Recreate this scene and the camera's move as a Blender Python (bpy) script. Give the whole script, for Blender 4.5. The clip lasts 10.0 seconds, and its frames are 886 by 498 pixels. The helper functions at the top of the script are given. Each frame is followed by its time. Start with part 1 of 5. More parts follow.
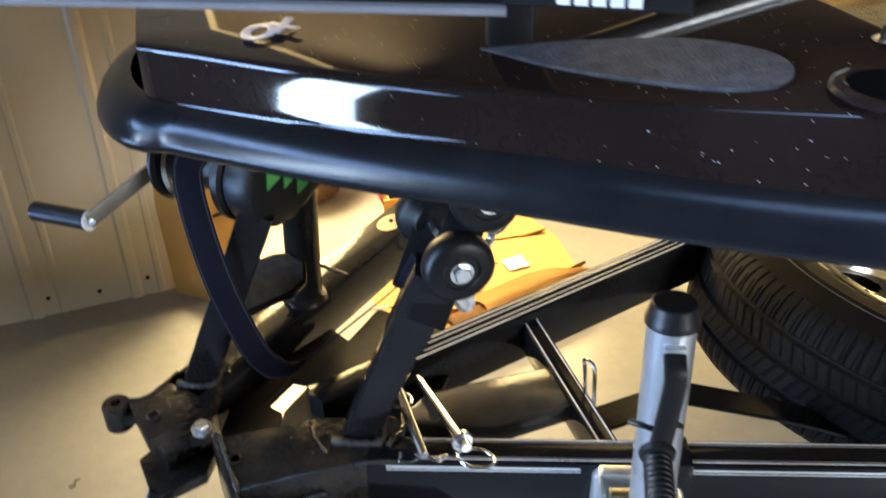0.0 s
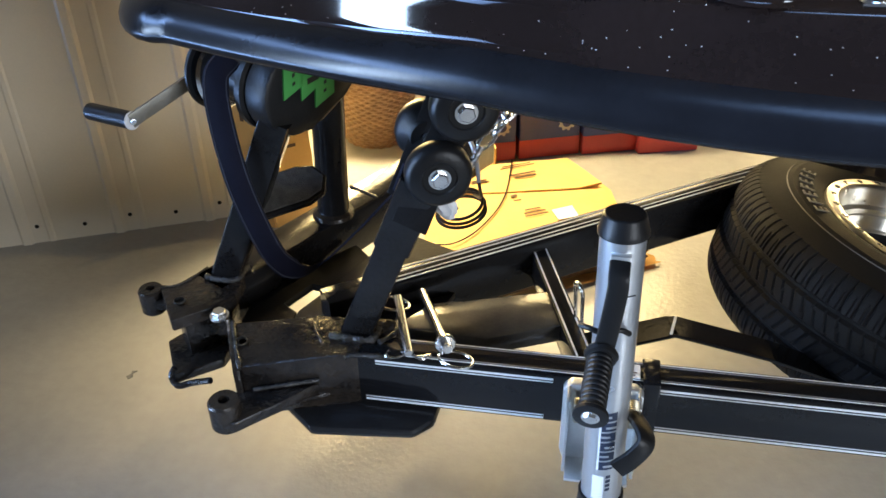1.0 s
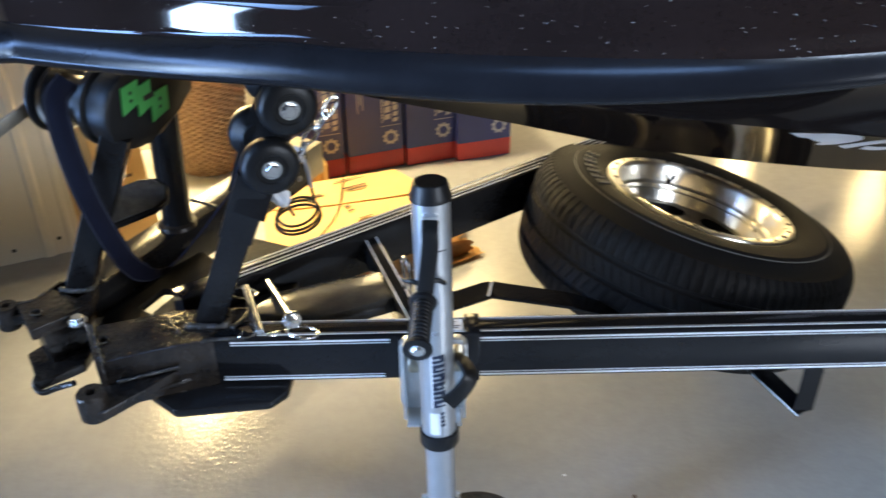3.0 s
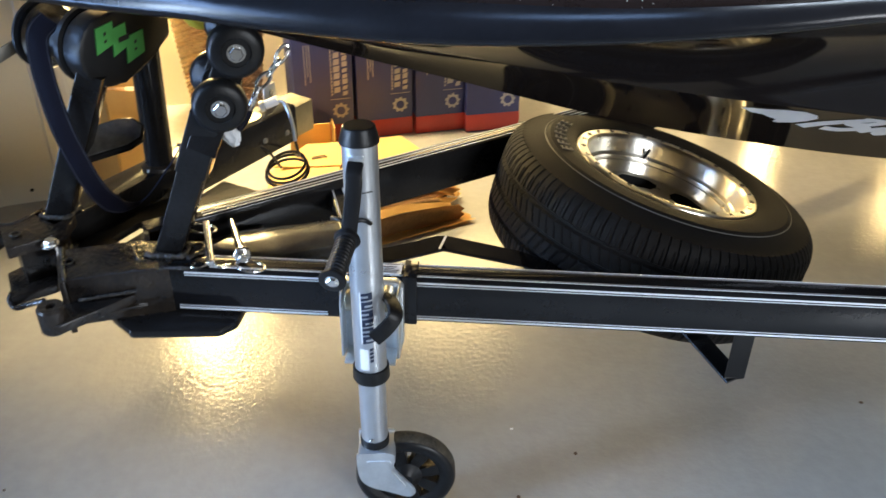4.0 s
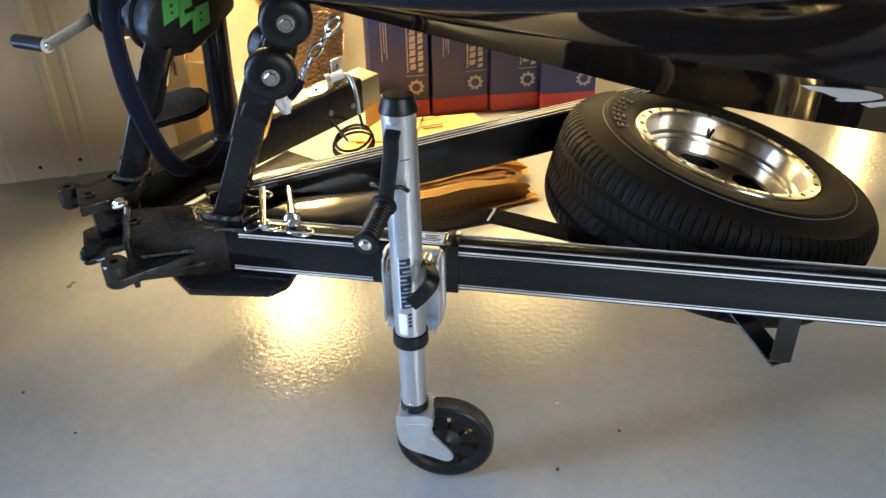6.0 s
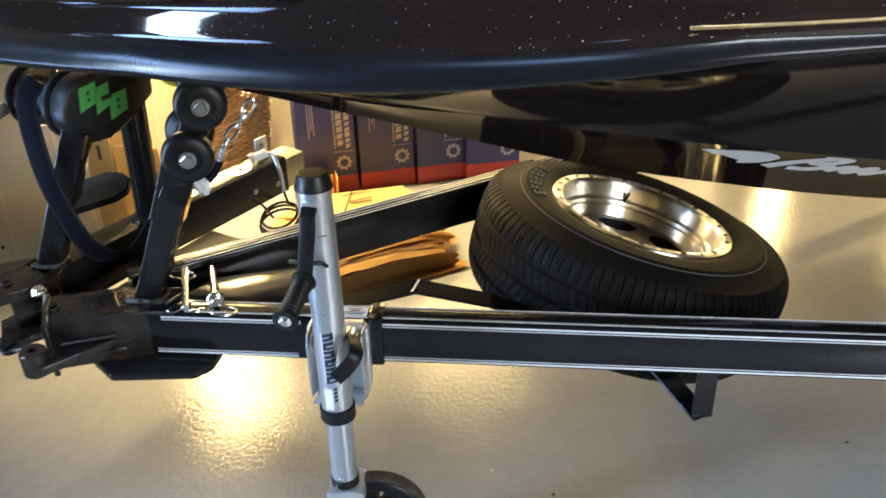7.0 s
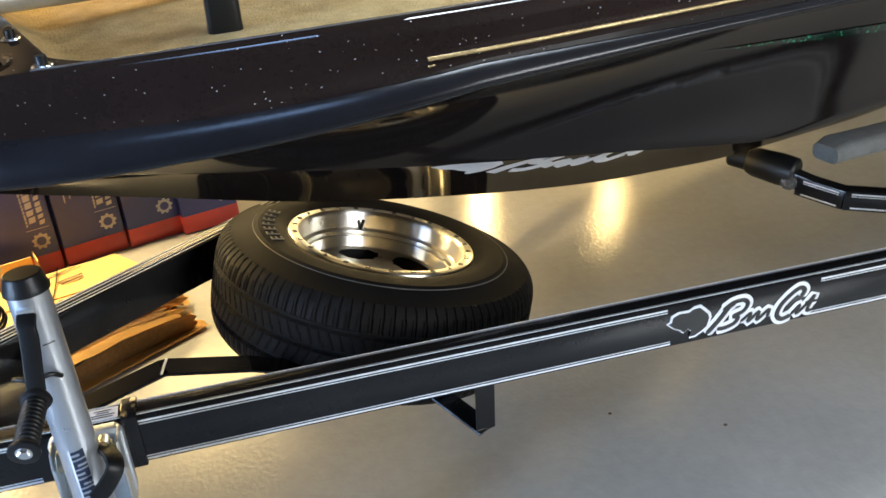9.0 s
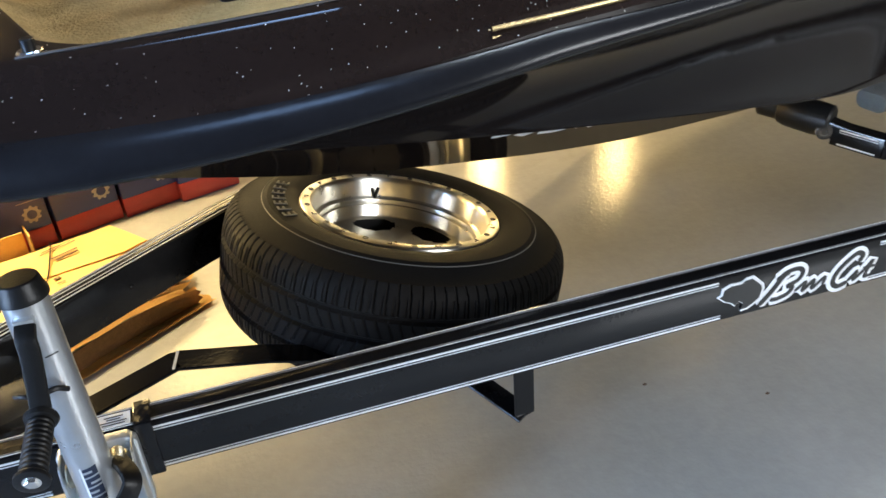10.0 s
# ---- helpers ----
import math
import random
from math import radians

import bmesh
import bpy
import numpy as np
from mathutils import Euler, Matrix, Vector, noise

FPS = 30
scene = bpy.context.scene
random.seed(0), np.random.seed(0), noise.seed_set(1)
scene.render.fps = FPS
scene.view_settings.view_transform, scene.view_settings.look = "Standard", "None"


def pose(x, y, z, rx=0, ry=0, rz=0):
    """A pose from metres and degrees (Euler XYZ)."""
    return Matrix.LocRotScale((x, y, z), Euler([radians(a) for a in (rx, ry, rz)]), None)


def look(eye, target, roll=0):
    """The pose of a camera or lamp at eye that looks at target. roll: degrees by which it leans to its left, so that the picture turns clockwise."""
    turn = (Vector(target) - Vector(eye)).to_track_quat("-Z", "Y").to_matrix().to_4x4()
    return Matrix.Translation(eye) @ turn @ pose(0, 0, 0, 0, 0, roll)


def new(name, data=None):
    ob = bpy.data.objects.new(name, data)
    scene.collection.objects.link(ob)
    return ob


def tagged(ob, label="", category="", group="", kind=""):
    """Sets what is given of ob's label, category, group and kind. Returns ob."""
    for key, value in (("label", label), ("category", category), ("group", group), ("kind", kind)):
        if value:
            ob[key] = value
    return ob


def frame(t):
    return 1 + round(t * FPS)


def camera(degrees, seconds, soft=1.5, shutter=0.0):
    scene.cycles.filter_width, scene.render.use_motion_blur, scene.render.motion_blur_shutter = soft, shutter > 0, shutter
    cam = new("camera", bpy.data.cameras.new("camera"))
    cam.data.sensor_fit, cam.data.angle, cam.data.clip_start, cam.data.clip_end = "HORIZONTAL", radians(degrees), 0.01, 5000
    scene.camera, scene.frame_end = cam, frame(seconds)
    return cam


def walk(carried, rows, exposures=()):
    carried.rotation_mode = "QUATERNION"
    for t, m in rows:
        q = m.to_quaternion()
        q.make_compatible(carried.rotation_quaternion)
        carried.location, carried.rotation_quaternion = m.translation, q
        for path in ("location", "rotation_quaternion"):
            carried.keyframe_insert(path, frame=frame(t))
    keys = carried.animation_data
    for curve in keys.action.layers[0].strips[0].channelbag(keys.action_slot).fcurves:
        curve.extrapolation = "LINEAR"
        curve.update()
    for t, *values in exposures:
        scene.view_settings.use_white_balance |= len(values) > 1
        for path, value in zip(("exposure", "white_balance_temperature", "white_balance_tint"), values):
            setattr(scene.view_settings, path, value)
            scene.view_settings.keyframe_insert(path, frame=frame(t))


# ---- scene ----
cam = camera(53.7, 10.0, shutter=0.4)
PATH = [
    (0, (0.115, -0.928, 1.493), (0.065, 0.758, 0.418), -0.4),
    (0.5, (0.247, -0.998, 1.463), (0.069, 0.647, 0.339), 0.5),
    (1, (0.31, -1.045, 1.465), (0.008, 0.584, 0.345), -1.1),
    (1.5, (0.329, -1.063, 1.467), (0.038, 0.571, 0.35), -1.2),
    (2, (0.346, -1.084, 1.465), (0.113, 0.562, 0.354), -1.1),
    (2.5, (0.356, -1.15, 1.476), (0.256, 0.524, 0.387), -0.5),
    (3, (0.356, -1.271, 1.497), (0.399, 0.428, 0.441), -0.3),
    (3.2, (0.371, -1.308, 1.494), (0.51, 0.396, 0.455), 0.9),
    (4.5, (0.664, -1.382, 1.478), (0.39, 0.253, 0.36), 0.2),
    (5, (0.669, -1.383, 1.471), (0.335, 0.235, 0.344), -0.7),
    (6.3, (0.704, -1.411, 1.48), (0.416, 0.236, 0.381), -1.7),
    (6.5, (0.714, -1.413, 1.481), (0.454, 0.253, 0.406), -1.6),
    (7, (0.738, -1.42, 1.494), (0.547, 0.313, 0.513), -1.6),
    (7.5, (0.77, -1.416, 1.495), (0.69, 0.345, 0.551), -1.4),
    (8, (0.807, -1.409, 1.494), (0.908, 0.363, 0.573), -1.6),
    (8.2, (0.822, -1.4, 1.48), (1.004, 0.364, 0.556), -1.7),
    (8.5, (0.792, -1.391, 1.491), (1.079, 0.347, 0.544), -1.7),
    (9, (0.684, -1.321, 1.496), (1.126, 0.377, 0.535), -3.1),
    (9.5, (0.603, -1.241, 1.48), (1.115, 0.403, 0.462), -4.3),
    (10, (0.655, -1.149, 1.481), (1.092, 0.482, 0.409), -4.6),
]
walk(cam, [(t, look(eye, target, roll)) for t, eye, target, roll in PATH],
     [(0, 0.08, 6600, 11), (1, 0.03, 6300, 12), (2, 0.0, 5980, 14), (3, 0.04, 5950, 12), (4.5, 0.0, 6700, 11), (6.5, 0.04, 6700, 11), (10, 0.02, 6720, 11)])

# ---- world and lights ----
AX, AY, CLA = -0.27, 0.03, radians(18.0)
CD, CN = Vector((math.cos(CLA), math.sin(CLA), 0)), Vector((-math.sin(CLA), math.cos(CLA), 0))


def sw(s, w, z=0.0):
    """World place of a point s metres aft of the bow, w metres to the far side of the keel."""
    return Vector((AX, AY, z)) + CD * s + CN * w


world = bpy.data.worlds.new("World")
scene.world = world
world.use_nodes = True
wn = world.node_tree.nodes
sky = wn.new("ShaderNodeTexSky")
sky.sky_type = "NISHITA"
sky.sun_disc = False
sky.sun_elevation, sky.sun_rotation = radians(32), radians(150)
world.node_tree.links.new(sky.outputs[0], wn["Background"].inputs[0])
wn["Background"].inputs[1].default_value = 0.1


def area(name, place, target, sx, sy, watts, color, spread=180):
    lamp = bpy.data.lights.new(name, "AREA")
    lamp.shape, lamp.size, lamp.size_y, lamp.energy, lamp.color, lamp.spread = "RECTANGLE", sx, sy, watts, color, radians(spread)
    ob = new(name, lamp)
    ob.matrix_world = look(place, target)
    return ob


# daylight through the open door at the bow end, its transom and low vent, and the window of the aisle wall
SKYLIGHT = (0.52, 0.72, 1.0)
area("door_daylight", sw(-3.3, -0.745, 1.25), sw(1.8, -0.92, 0.6), 0.49, 2.3, 24, SKYLIGHT, 44)
area("door_gap_daylight", sw(-3.28, -0.2, 0.20), sw(0.25, -0.35, 0.95), 2.5, 0.36, 7, (0.30, 0.52, 1.0), 40)
area("transom_daylight", sw(-3.28, -0.2, 2.82), sw(0.25, -0.35, 1.15), 2.5, 0.44, 9, (0.30, 0.52, 1.0), 40)
area("aisle_window_daylight", sw(2.9, -4.62, 1.9), sw(2.6, 0.0, 0.4), 1.8, 1.2, 175, (0.86, 0.93, 1.0))
# cool light panels under the aisle ceiling
area("ceiling_panel_light", sw(-0.05, -1.15, 3.12), sw(-0.05, -1.15, 0), 1.9, 0.4, 10, (0.32, 0.55, 1.0), 54)
area("ceiling_panel_light", sw(2.1, -0.95, 3.12), sw(2.1, -0.95, 0), 1.2, 0.4, 26, (0.72, 0.86, 1.0), 75)
# sunlit glazed door and windows in the far wall
WARM = (1.0, 0.72, 0.30)
for s, z, sx, sz, watt in ((0.155, 0.98, 0.19, 0.9, 50), (0.36, 0.98, 0.12, 0.9, 13), (1.42, 1.15, 0.55, 0.6, 14), (2.35, 0.62, 0.7, 0.5, 6), (3.02, 0.62, 0.14, 0.5, 11), (4.0, 0.95, 0.14, 0.5, 11)):
    area("window_daylight", sw(s, 1.985, z), sw(s, 1.0, z - 0.05), sx, sz, watt, WARM)
# warm fill beam added at the recess window to brighten the wall corner
area("corner_fill_beam", sw(1.42, 1.97, 1.2), sw(0.05, 1.60, 0.16), 0.22, 0.3, 13, (1.0, 0.84, 0.50), 20)
area("warm_overhead_light", sw(3.38, 1.97 - 0.1, 3.1), sw(3.38, 1.87, 0), 0.22, 0.22, 88, (1.0, 0.74, 0.36))
# warm fill added over the recess, no fixture known there
area("warm_overhead_light", sw(0.35, 1.66, 3.1), sw(0.35, 1.66, 0), 0.3, 0.3, 46, (1.0, 0.77, 0.40), 58)
# narrow warm fill added to brighten the bow deck
area("warm_overhead_light", sw(1.0, 0.25, 3.1), sw(1.0, 0.25, 0), 0.3, 0.3, 8, (1.0, 0.70, 0.28), 32)


# ---- materials ----
def mat(name, color, rough=0.5, metal=0.0, var=0.12, scale=14.0, bump=0.0, bscale=90.0, rvar=0.12, coat=0.0, color2=None, fine=160.0, spec=0.5):
    """A surface with blotches at two sizes, gloss that varies, and fine relief."""
    m = bpy.data.materials.new(name)
    m.use_nodes = True
    nt = m.node_tree
    n, l = nt.nodes, nt.links
    b = n["Principled BSDF"]
    tc = n.new("ShaderNodeTexCoord")
    big, small = n.new("ShaderNodeTexNoise"), n.new("ShaderNodeTexNoise")
    big.inputs["Scale"].default_value, big.inputs["Detail"].default_value = scale, 6.0
    small.inputs["Scale"].default_value, small.inputs["Detail"].default_value = fine, 3.0
    for t in (big, small):
        l.new(tc.outputs["Object"], t.inputs["Vector"])
    add = n.new("ShaderNodeMath")
    add.operation = "MULTIPLY_ADD"
    add.inputs[1].default_value = 0.35
    l.new(small.outputs["Fac"], add.inputs[0])
    l.new(big.outputs["Fac"], add.inputs[2])
    ramp = n.new("ShaderNodeMapRange")
    ramp.inputs["From Min"].default_value, ramp.inputs["From Max"].default_value = 0.4, 0.95
    l.new(add.outputs[0], ramp.inputs["Value"])
    mix = n.new("ShaderNodeMix")
    mix.data_type = "RGBA"
    c2 = color2 or tuple(min(1, c * (1 + var)) for c in color)
    c1 = color if color2 else tuple(c * (1 - var) for c in color)
    mix.inputs["A"].default_value, mix.inputs["B"].default_value = (*c1, 1), (*c2, 1)
    l.new(ramp.outputs[0], mix.inputs["Factor"])
    l.new(mix.outputs["Result"], b.inputs["Base Color"])
    rr = n.new("ShaderNodeMapRange")
    rr.inputs["To Min"].default_value, rr.inputs["To Max"].default_value = max(0.02, rough - rvar), min(1, rough + rvar)
    l.new(big.outputs["Fac"], rr.inputs["Value"])
    l.new(rr.outputs[0], b.inputs["Roughness"])
    b.inputs["Metallic"].default_value = metal
    b.inputs["Coat Weight"].default_value = coat
    b.inputs["Specular IOR Level"].default_value = spec
    b.inputs["Coat Roughness"].default_value = 0.03
    if bump:
        nz, bp = n.new("ShaderNodeTexNoise"), n.new("ShaderNodeBump")
        nz.inputs["Scale"].default_value, nz.inputs["Detail"].default_value = bscale, 4.0
        l.new(tc.outputs["Object"], nz.inputs["Vector"])
        bp.inputs["Strength"].default_value, bp.inputs["Distance"].default_value = bump, 0.01
        l.new(nz.outputs["Fac"], bp.inputs["Height"])
        l.new(bp.outputs["Normal"], b.inputs["Normal"])
    return m


def flaked(name, color, density, size, flake, share=0.9):
    """Black gelcoat with bright metal flakes under a clear coat."""
    m = mat(name, color, 0.05, 0.0, 0.3, 5.0, rvar=0.02, coat=0.0, spec=0.38)
    n, l = m.node_tree.nodes, m.node_tree.links
    b = n["Principled BSDF"]
    tc, vo, rnd, lt, cut, both, mix = (n.new("ShaderNode" + k) for k in ("TexCoord", "TexVoronoi", "SeparateColor", "Math", "Math", "Math", "Mix"))
    vo.inputs["Scale"].default_value = density
    l.new(tc.outputs["Object"], vo.inputs["Vector"])
    l.new(vo.outputs["Color"], rnd.inputs[0])
    lt.operation, lt.inputs[1].default_value = "LESS_THAN", size
    cut.operation, cut.inputs[1].default_value = "GREATER_THAN", share
    both.operation = "MULTIPLY"
    l.new(vo.outputs["Distance"], lt.inputs[0])
    l.new(rnd.outputs[0], cut.inputs[0])
    l.new(lt.outputs[0], both.inputs[0])
    l.new(cut.outputs[0], both.inputs[1])
    mix.data_type = "RGBA"
    old = b.inputs["Base Color"].links[0].from_socket
    l.new(both.outputs[0], mix.inputs["Factor"])
    l.new(old, mix.inputs["A"])
    mix.inputs["B"].default_value = (*flake, 1)
    l.new(mix.outputs["Result"], b.inputs["Base Color"])
    return m


M_FLOOR = mat("epoxy_floor", (0.365, 0.36, 0.335), 0.16, 0.0, 0.16, 1.6, 0.10, 70.0, 0.08, 0.0, fine=30.0)
M_RIBBED = mat("cream_metal_panel", (0.74, 0.655, 0.50), 0.45, 0.0, 0.07, 3.0, 0.02, 40.0)
M_CREAM = mat("cream_paint", (0.80, 0.76, 0.62), 0.6, 0.0, 0.05, 2.0, 0.05, 60.0)
M_DIM = mat("brown_grey_panel", (0.12, 0.10, 0.08), 0.6, 0.0, 0.1, 3.0)
M_CEIL = mat("darkened_ceiling", (0.13, 0.11, 0.09), 0.7, 0.0, 0.05)
M_BLACK = mat("black_enamel", (0.014, 0.0132, 0.013), 0.14, 0.0, 0.4, 9.0, 0.05, 60.0, 0.05, 0.0, spec=0.3)
M_BEAM = mat("satin_black_enamel", (0.010, 0.0098, 0.0105), 0.11, 0.0, 0.3, 6.0, 0.03, 120.0, 0.04, 0.0, spec=0.32)
M_RUSTY = mat("worn_black_enamel", (0.010, 0.0092, 0.0088), 0.22, 0.0, 0.3, 15.0, 0.30, 70.0, 0.14, 0.0, color2=(0.040, 0.030, 0.022), fine=110.0, spec=0.45)
M_HULL = mat("black_gelcoat", (0.0095, 0.0070, 0.0060), 0.07, 0.0, 0.2, 4.0, rvar=0.02, coat=0.0, spec=0.15)
M_FLAKE = flaked("black_flake_gelcoat", (0.015, 0.0098, 0.0085), 250.0, 0.12, (0.98, 0.98, 1.0), 0.89)
M_GREENFLAKE = flaked("green_flake_stripe", (0.004, 0.02, 0.012), 230.0, 0.30, (0.05, 0.75, 0.35), 0.72)
M_RUBBER = mat("black_rail_vinyl", (0.0095, 0.0095, 0.011), 0.23, 0.0, 0.2, 20.0, 0.02, 200.0, 0.05, spec=0.22)
M_PLASTIC = mat("black_plastic", (0.010, 0.0098, 0.010), 0.40, 0.0, 0.2, 20.0, 0.06, 220.0, spec=0.3)
M_TYRE = mat("tyre_rubber", (0.0070, 0.0068, 0.0068), 0.62, 0.0, 0.25, 9.0, 0.12, 300.0, color2=(0.0135, 0.0115, 0.0100), spec=0.12)
M_TYREMARK = mat("raised_sidewall_mark", (0.095, 0.09, 0.08), 0.55)
M_ZINC = mat("zinc_plate", (0.70, 0.72, 0.72), 0.34, 0.75, 0.12, 25.0, 0.08, 80.0, 0.12)
M_GALV = mat("galvanised_yellowish", (0.46, 0.43, 0.33), 0.36, 1.0, 0.15, 25.0, 0.08, 80.0, 0.12)
M_CHROME = mat("bright_steel", (0.74, 0.74, 0.73), 0.24, 1.0, 0.06, 40.0, rvar=0.06)
M_TUBE = mat("silver_painted_tube", (0.56, 0.58, 0.60), 0.30, 0.75, 0.06, 30.0, 0.02, 150.0, 0.06)
M_WHITE = mat("white_vinyl", (0.80, 0.80, 0.80), 0.4, 0.0, 0.04)
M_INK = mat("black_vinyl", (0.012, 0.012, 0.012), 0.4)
M_CARD = mat("corrugated_cardboard", (0.60, 0.355, 0.105), 0.75, 0.0, 0.1, 8.0, 0.08, 60.0, color2=(0.70, 0.44, 0.15))
M_CARDDARK = mat("core_and_shaded_card", (0.30, 0.17, 0.07), 0.85, 0.0, 0.2, 60.0, 0.2, 160.0)
M_CARDINK = mat("brown_print", (0.09, 0.055, 0.03), 0.7)
M_NAVY = mat("navy_print_card", (0.028, 0.042, 0.19), 0.45, 0.0, 0.12, 9.0, 0.05, 40.0)
M_RED = mat("red_print_card", (0.52, 0.05, 0.045), 0.45, 0.0, 0.12, 9.0, 0.05, 40.0)
M_PALEPRINT = mat("pale_print", (0.42, 0.42, 0.48), 0.5)
M_WICKER = mat("wicker", (0.20, 0.115, 0.055), 0.55, 0.0, 0.35, 40.0, 0.3, 120.0, color2=(0.42, 0.27, 0.14))
M_LEAF = mat("green_leaf", (0.035, 0.075, 0.02), 0.5, 0.0, 0.5, 30.0, color2=(0.10, 0.15, 0.03))
M_GREEN = mat("green_vinyl", (0.07, 0.36, 0.08), 0.45)
M_WEB = mat("navy_webbing", (0.006, 0.006, 0.014), 0.6, 0.0, 0.2, 30.0, 0.1, 500.0, spec=0.15)
M_CARPET = mat("tan_carpet", (0.40, 0.275, 0.11), 0.95, 0.0, 0.3, 25.0, 0.9, 260.0, color2=(0.68, 0.51, 0.24), fine=190.0)
M_PAD = mat("speckled_grey_pad", (0.035, 0.038, 0.048), 0.9, 0.0, 0.3, 60.0, 0.8, 300.0, color2=(0.13, 0.135, 0.16), fine=330.0)
M_YELLOW = mat("yellow_plastic", (0.6, 0.5, 0.05), 0.4)
M_MATTE = mat("matt_black_enamel", (0.015, 0.0145, 0.014), 0.55, 0.0, 0.3, 14.0, 0.1, 80.0, spec=0.25)
M_WELD = mat("painted_weld", (0.02, 0.019, 0.018), 0.14, 0.0, 0.3, 60.0, 0.5, 160.0, 0.05, color2=(0.05, 0.045, 0.04))
M_DULL = mat("dull_steel", (0.34, 0.32, 0.27), 0.45, 0.6, 0.15, 25.0, 0.05, 80.0, 0.1)
M_HOLESHADE = mat("hole_shade", (0.006, 0.006, 0.006), 0.9, spec=0.0)
M_PALEBLUE = mat("pale_blue_vinyl", (0.42, 0.48, 0.58), 0.4)
M_DUSTY = mat("dusty_tread", (0.03, 0.026, 0.02), 0.75, 0.0, 0.3, 40.0, 0.2, 200.0, color2=(0.13, 0.11, 0.08), spec=0.25)
M_GREYTRIM = mat("grey_trim", (0.22, 0.21, 0.22), 0.4, 0.0, 0.1, 20.0)
M_GREYSTITCH = mat("dark_grey_thread", (0.016, 0.017, 0.026), 0.7)
M_GRIT = mat("grip_tape", (0.05, 0.047, 0.043), 0.8, 0.0, 0.5, 60.0, 0.8, 400.0, color2=(0.15, 0.14, 0.125), fine=500.0)
M_NAMEINK = mat("dark_blue_ink", (0.02, 0.03, 0.06), 0.4)
M_WARMTRIM = mat("warm_reflection_trim", (0.85, 0.66, 0.36), 0.22, 1.0, 0.08, 40.0, rvar=0.06)
M_SPUN = mat("spun_aluminium", (0.86, 0.82, 0.73), 0.285, 1.0, 0.05, 30.0, 0.0, 300.0, 0.03)
# turning marks run round the wheel's axle
spun = M_SPUN.node_tree
where, arm, around = spun.nodes.new("ShaderNodeNewGeometry"), spun.nodes.new("ShaderNodeVectorMath"), spun.nodes.new("ShaderNodeVectorMath")
arm.operation, around.operation = "SUBTRACT", "CROSS_PRODUCT"
arm.inputs[1].default_value, around.inputs[1].default_value = (1.018, 0.56, 0.481), (0.259, 0.090, 0.962)
spun.links.new(where.outputs["Position"], arm.inputs[0])
spun.links.new(arm.outputs[0], around.inputs[0])
spun.links.new(around.outputs[0], spun.nodes["Principled BSDF"].inputs["Tangent"])
spun.nodes["Principled BSDF"].inputs["Anisotropic"].default_value = 0.85
spun.nodes["Principled BSDF"].inputs["Anisotropic Rotation"].default_value = 0.25
M_PLATE = mat("dull_grey_plate", (0.045, 0.042, 0.037), 0.16, 0.0, 0.3, 18.0, 0.05, 60.0, 0.06, color2=(0.085, 0.078, 0.066), spec=0.6)
M_BUNK = mat("pale_bunk_carpet", (0.15, 0.153, 0.145), 0.9, 0.0, 0.2, 30.0, 0.6, 200.0)


X, Y, Z = Vector((1, 0, 0)), Vector((0, 1, 0)), Vector((0, 0, 1))


# ---- mesh helpers ----
def thing(name, place, label, category, group="", kind=""):
    ob = new(name)
    ob.location = place
    ob.empty_display_size = 0.05
    return tagged(ob, label, category, group, kind)


def part(name, bm, material, parent=None, label="", smooth=29.0):
    """Links a bmesh, given in world places, as one mesh under a thing or a part."""
    me = bpy.data.meshes.new(name)
    bmesh.ops.recalc_face_normals(bm, faces=bm.faces)
    bm.to_mesh(me)
    bm.free()
    me.materials.append(material)
    if smooth:
        me.polygons.foreach_set("use_smooth", [True] * len(me.polygons))
        me.set_sharp_from_angle(angle=radians(smooth))
    ob = new(name, me)
    if parent:
        ob.parent = parent
        if parent.type == "EMPTY":
            ob.matrix_parent_inverse = Matrix.Translation(parent.location).inverted()
    return tagged(ob, label)


def structure(name, bm, material, label, smooth=29.0):
    return tagged(part(name, bm, material, None, label, smooth), kind="structure")


def rrect(w, h, r=0.004, n=3):
    """Rounded rectangle, as a ring of 2D places."""
    out = []
    for cx, cy, a0 in ((w / 2 - r, h / 2 - r, 0), (-w / 2 + r, h / 2 - r, 90), (-w / 2 + r, -h / 2 + r, 180), (w / 2 - r, -h / 2 + r, 270)):
        for k in range(n):
            a = radians(a0 + 90 * k / (n - 1))
            out.append((cx + r * math.cos(a), cy + r * math.sin(a)))
    return out


def circle(r, n=16, squash=1.0):
    return [(r * math.cos(2 * math.pi * k / n), squash * r * math.sin(2 * math.pi * k / n)) for k in range(n)]


def sweep(bm, prof, pts, up=(0, 0, 1), scales=None, closed=False, caps=True):
    """Carries a 2D ring along a path; its y stays near up."""
    pts = [Vector(p) for p in pts]
    n, rings = len(pts), []
    for i, p in enumerate(pts):
        a, b = (pts[i - 1], pts[(i + 1) % n]) if closed else (pts[max(i - 1, 0)], pts[min(i + 1, n - 1)])
        t = (b - a).normalized()
        x = t.cross(Vector(up))
        if x.length < 1e-4:
            x = t.cross(Vector((0, 1, 0)))
        x.normalize()
        y = x.cross(t)
        k = scales[i] if scales else 1.0
        rings.append([bm.verts.new(p + x * (q[0] * k) + y * (q[1] * k)) for q in prof])
    m = len(prof)
    for i in range(n if closed else n - 1):
        r0, r1 = rings[i], rings[(i + 1) % n]
        for j in range(m):
            bm.faces.new((r0[j], r0[(j + 1) % m], r1[(j + 1) % m], r1[j]))
    if caps and not closed:
        bm.faces.new(rings[0])
        bm.faces.new(rings[-1][::-1])
    return bm


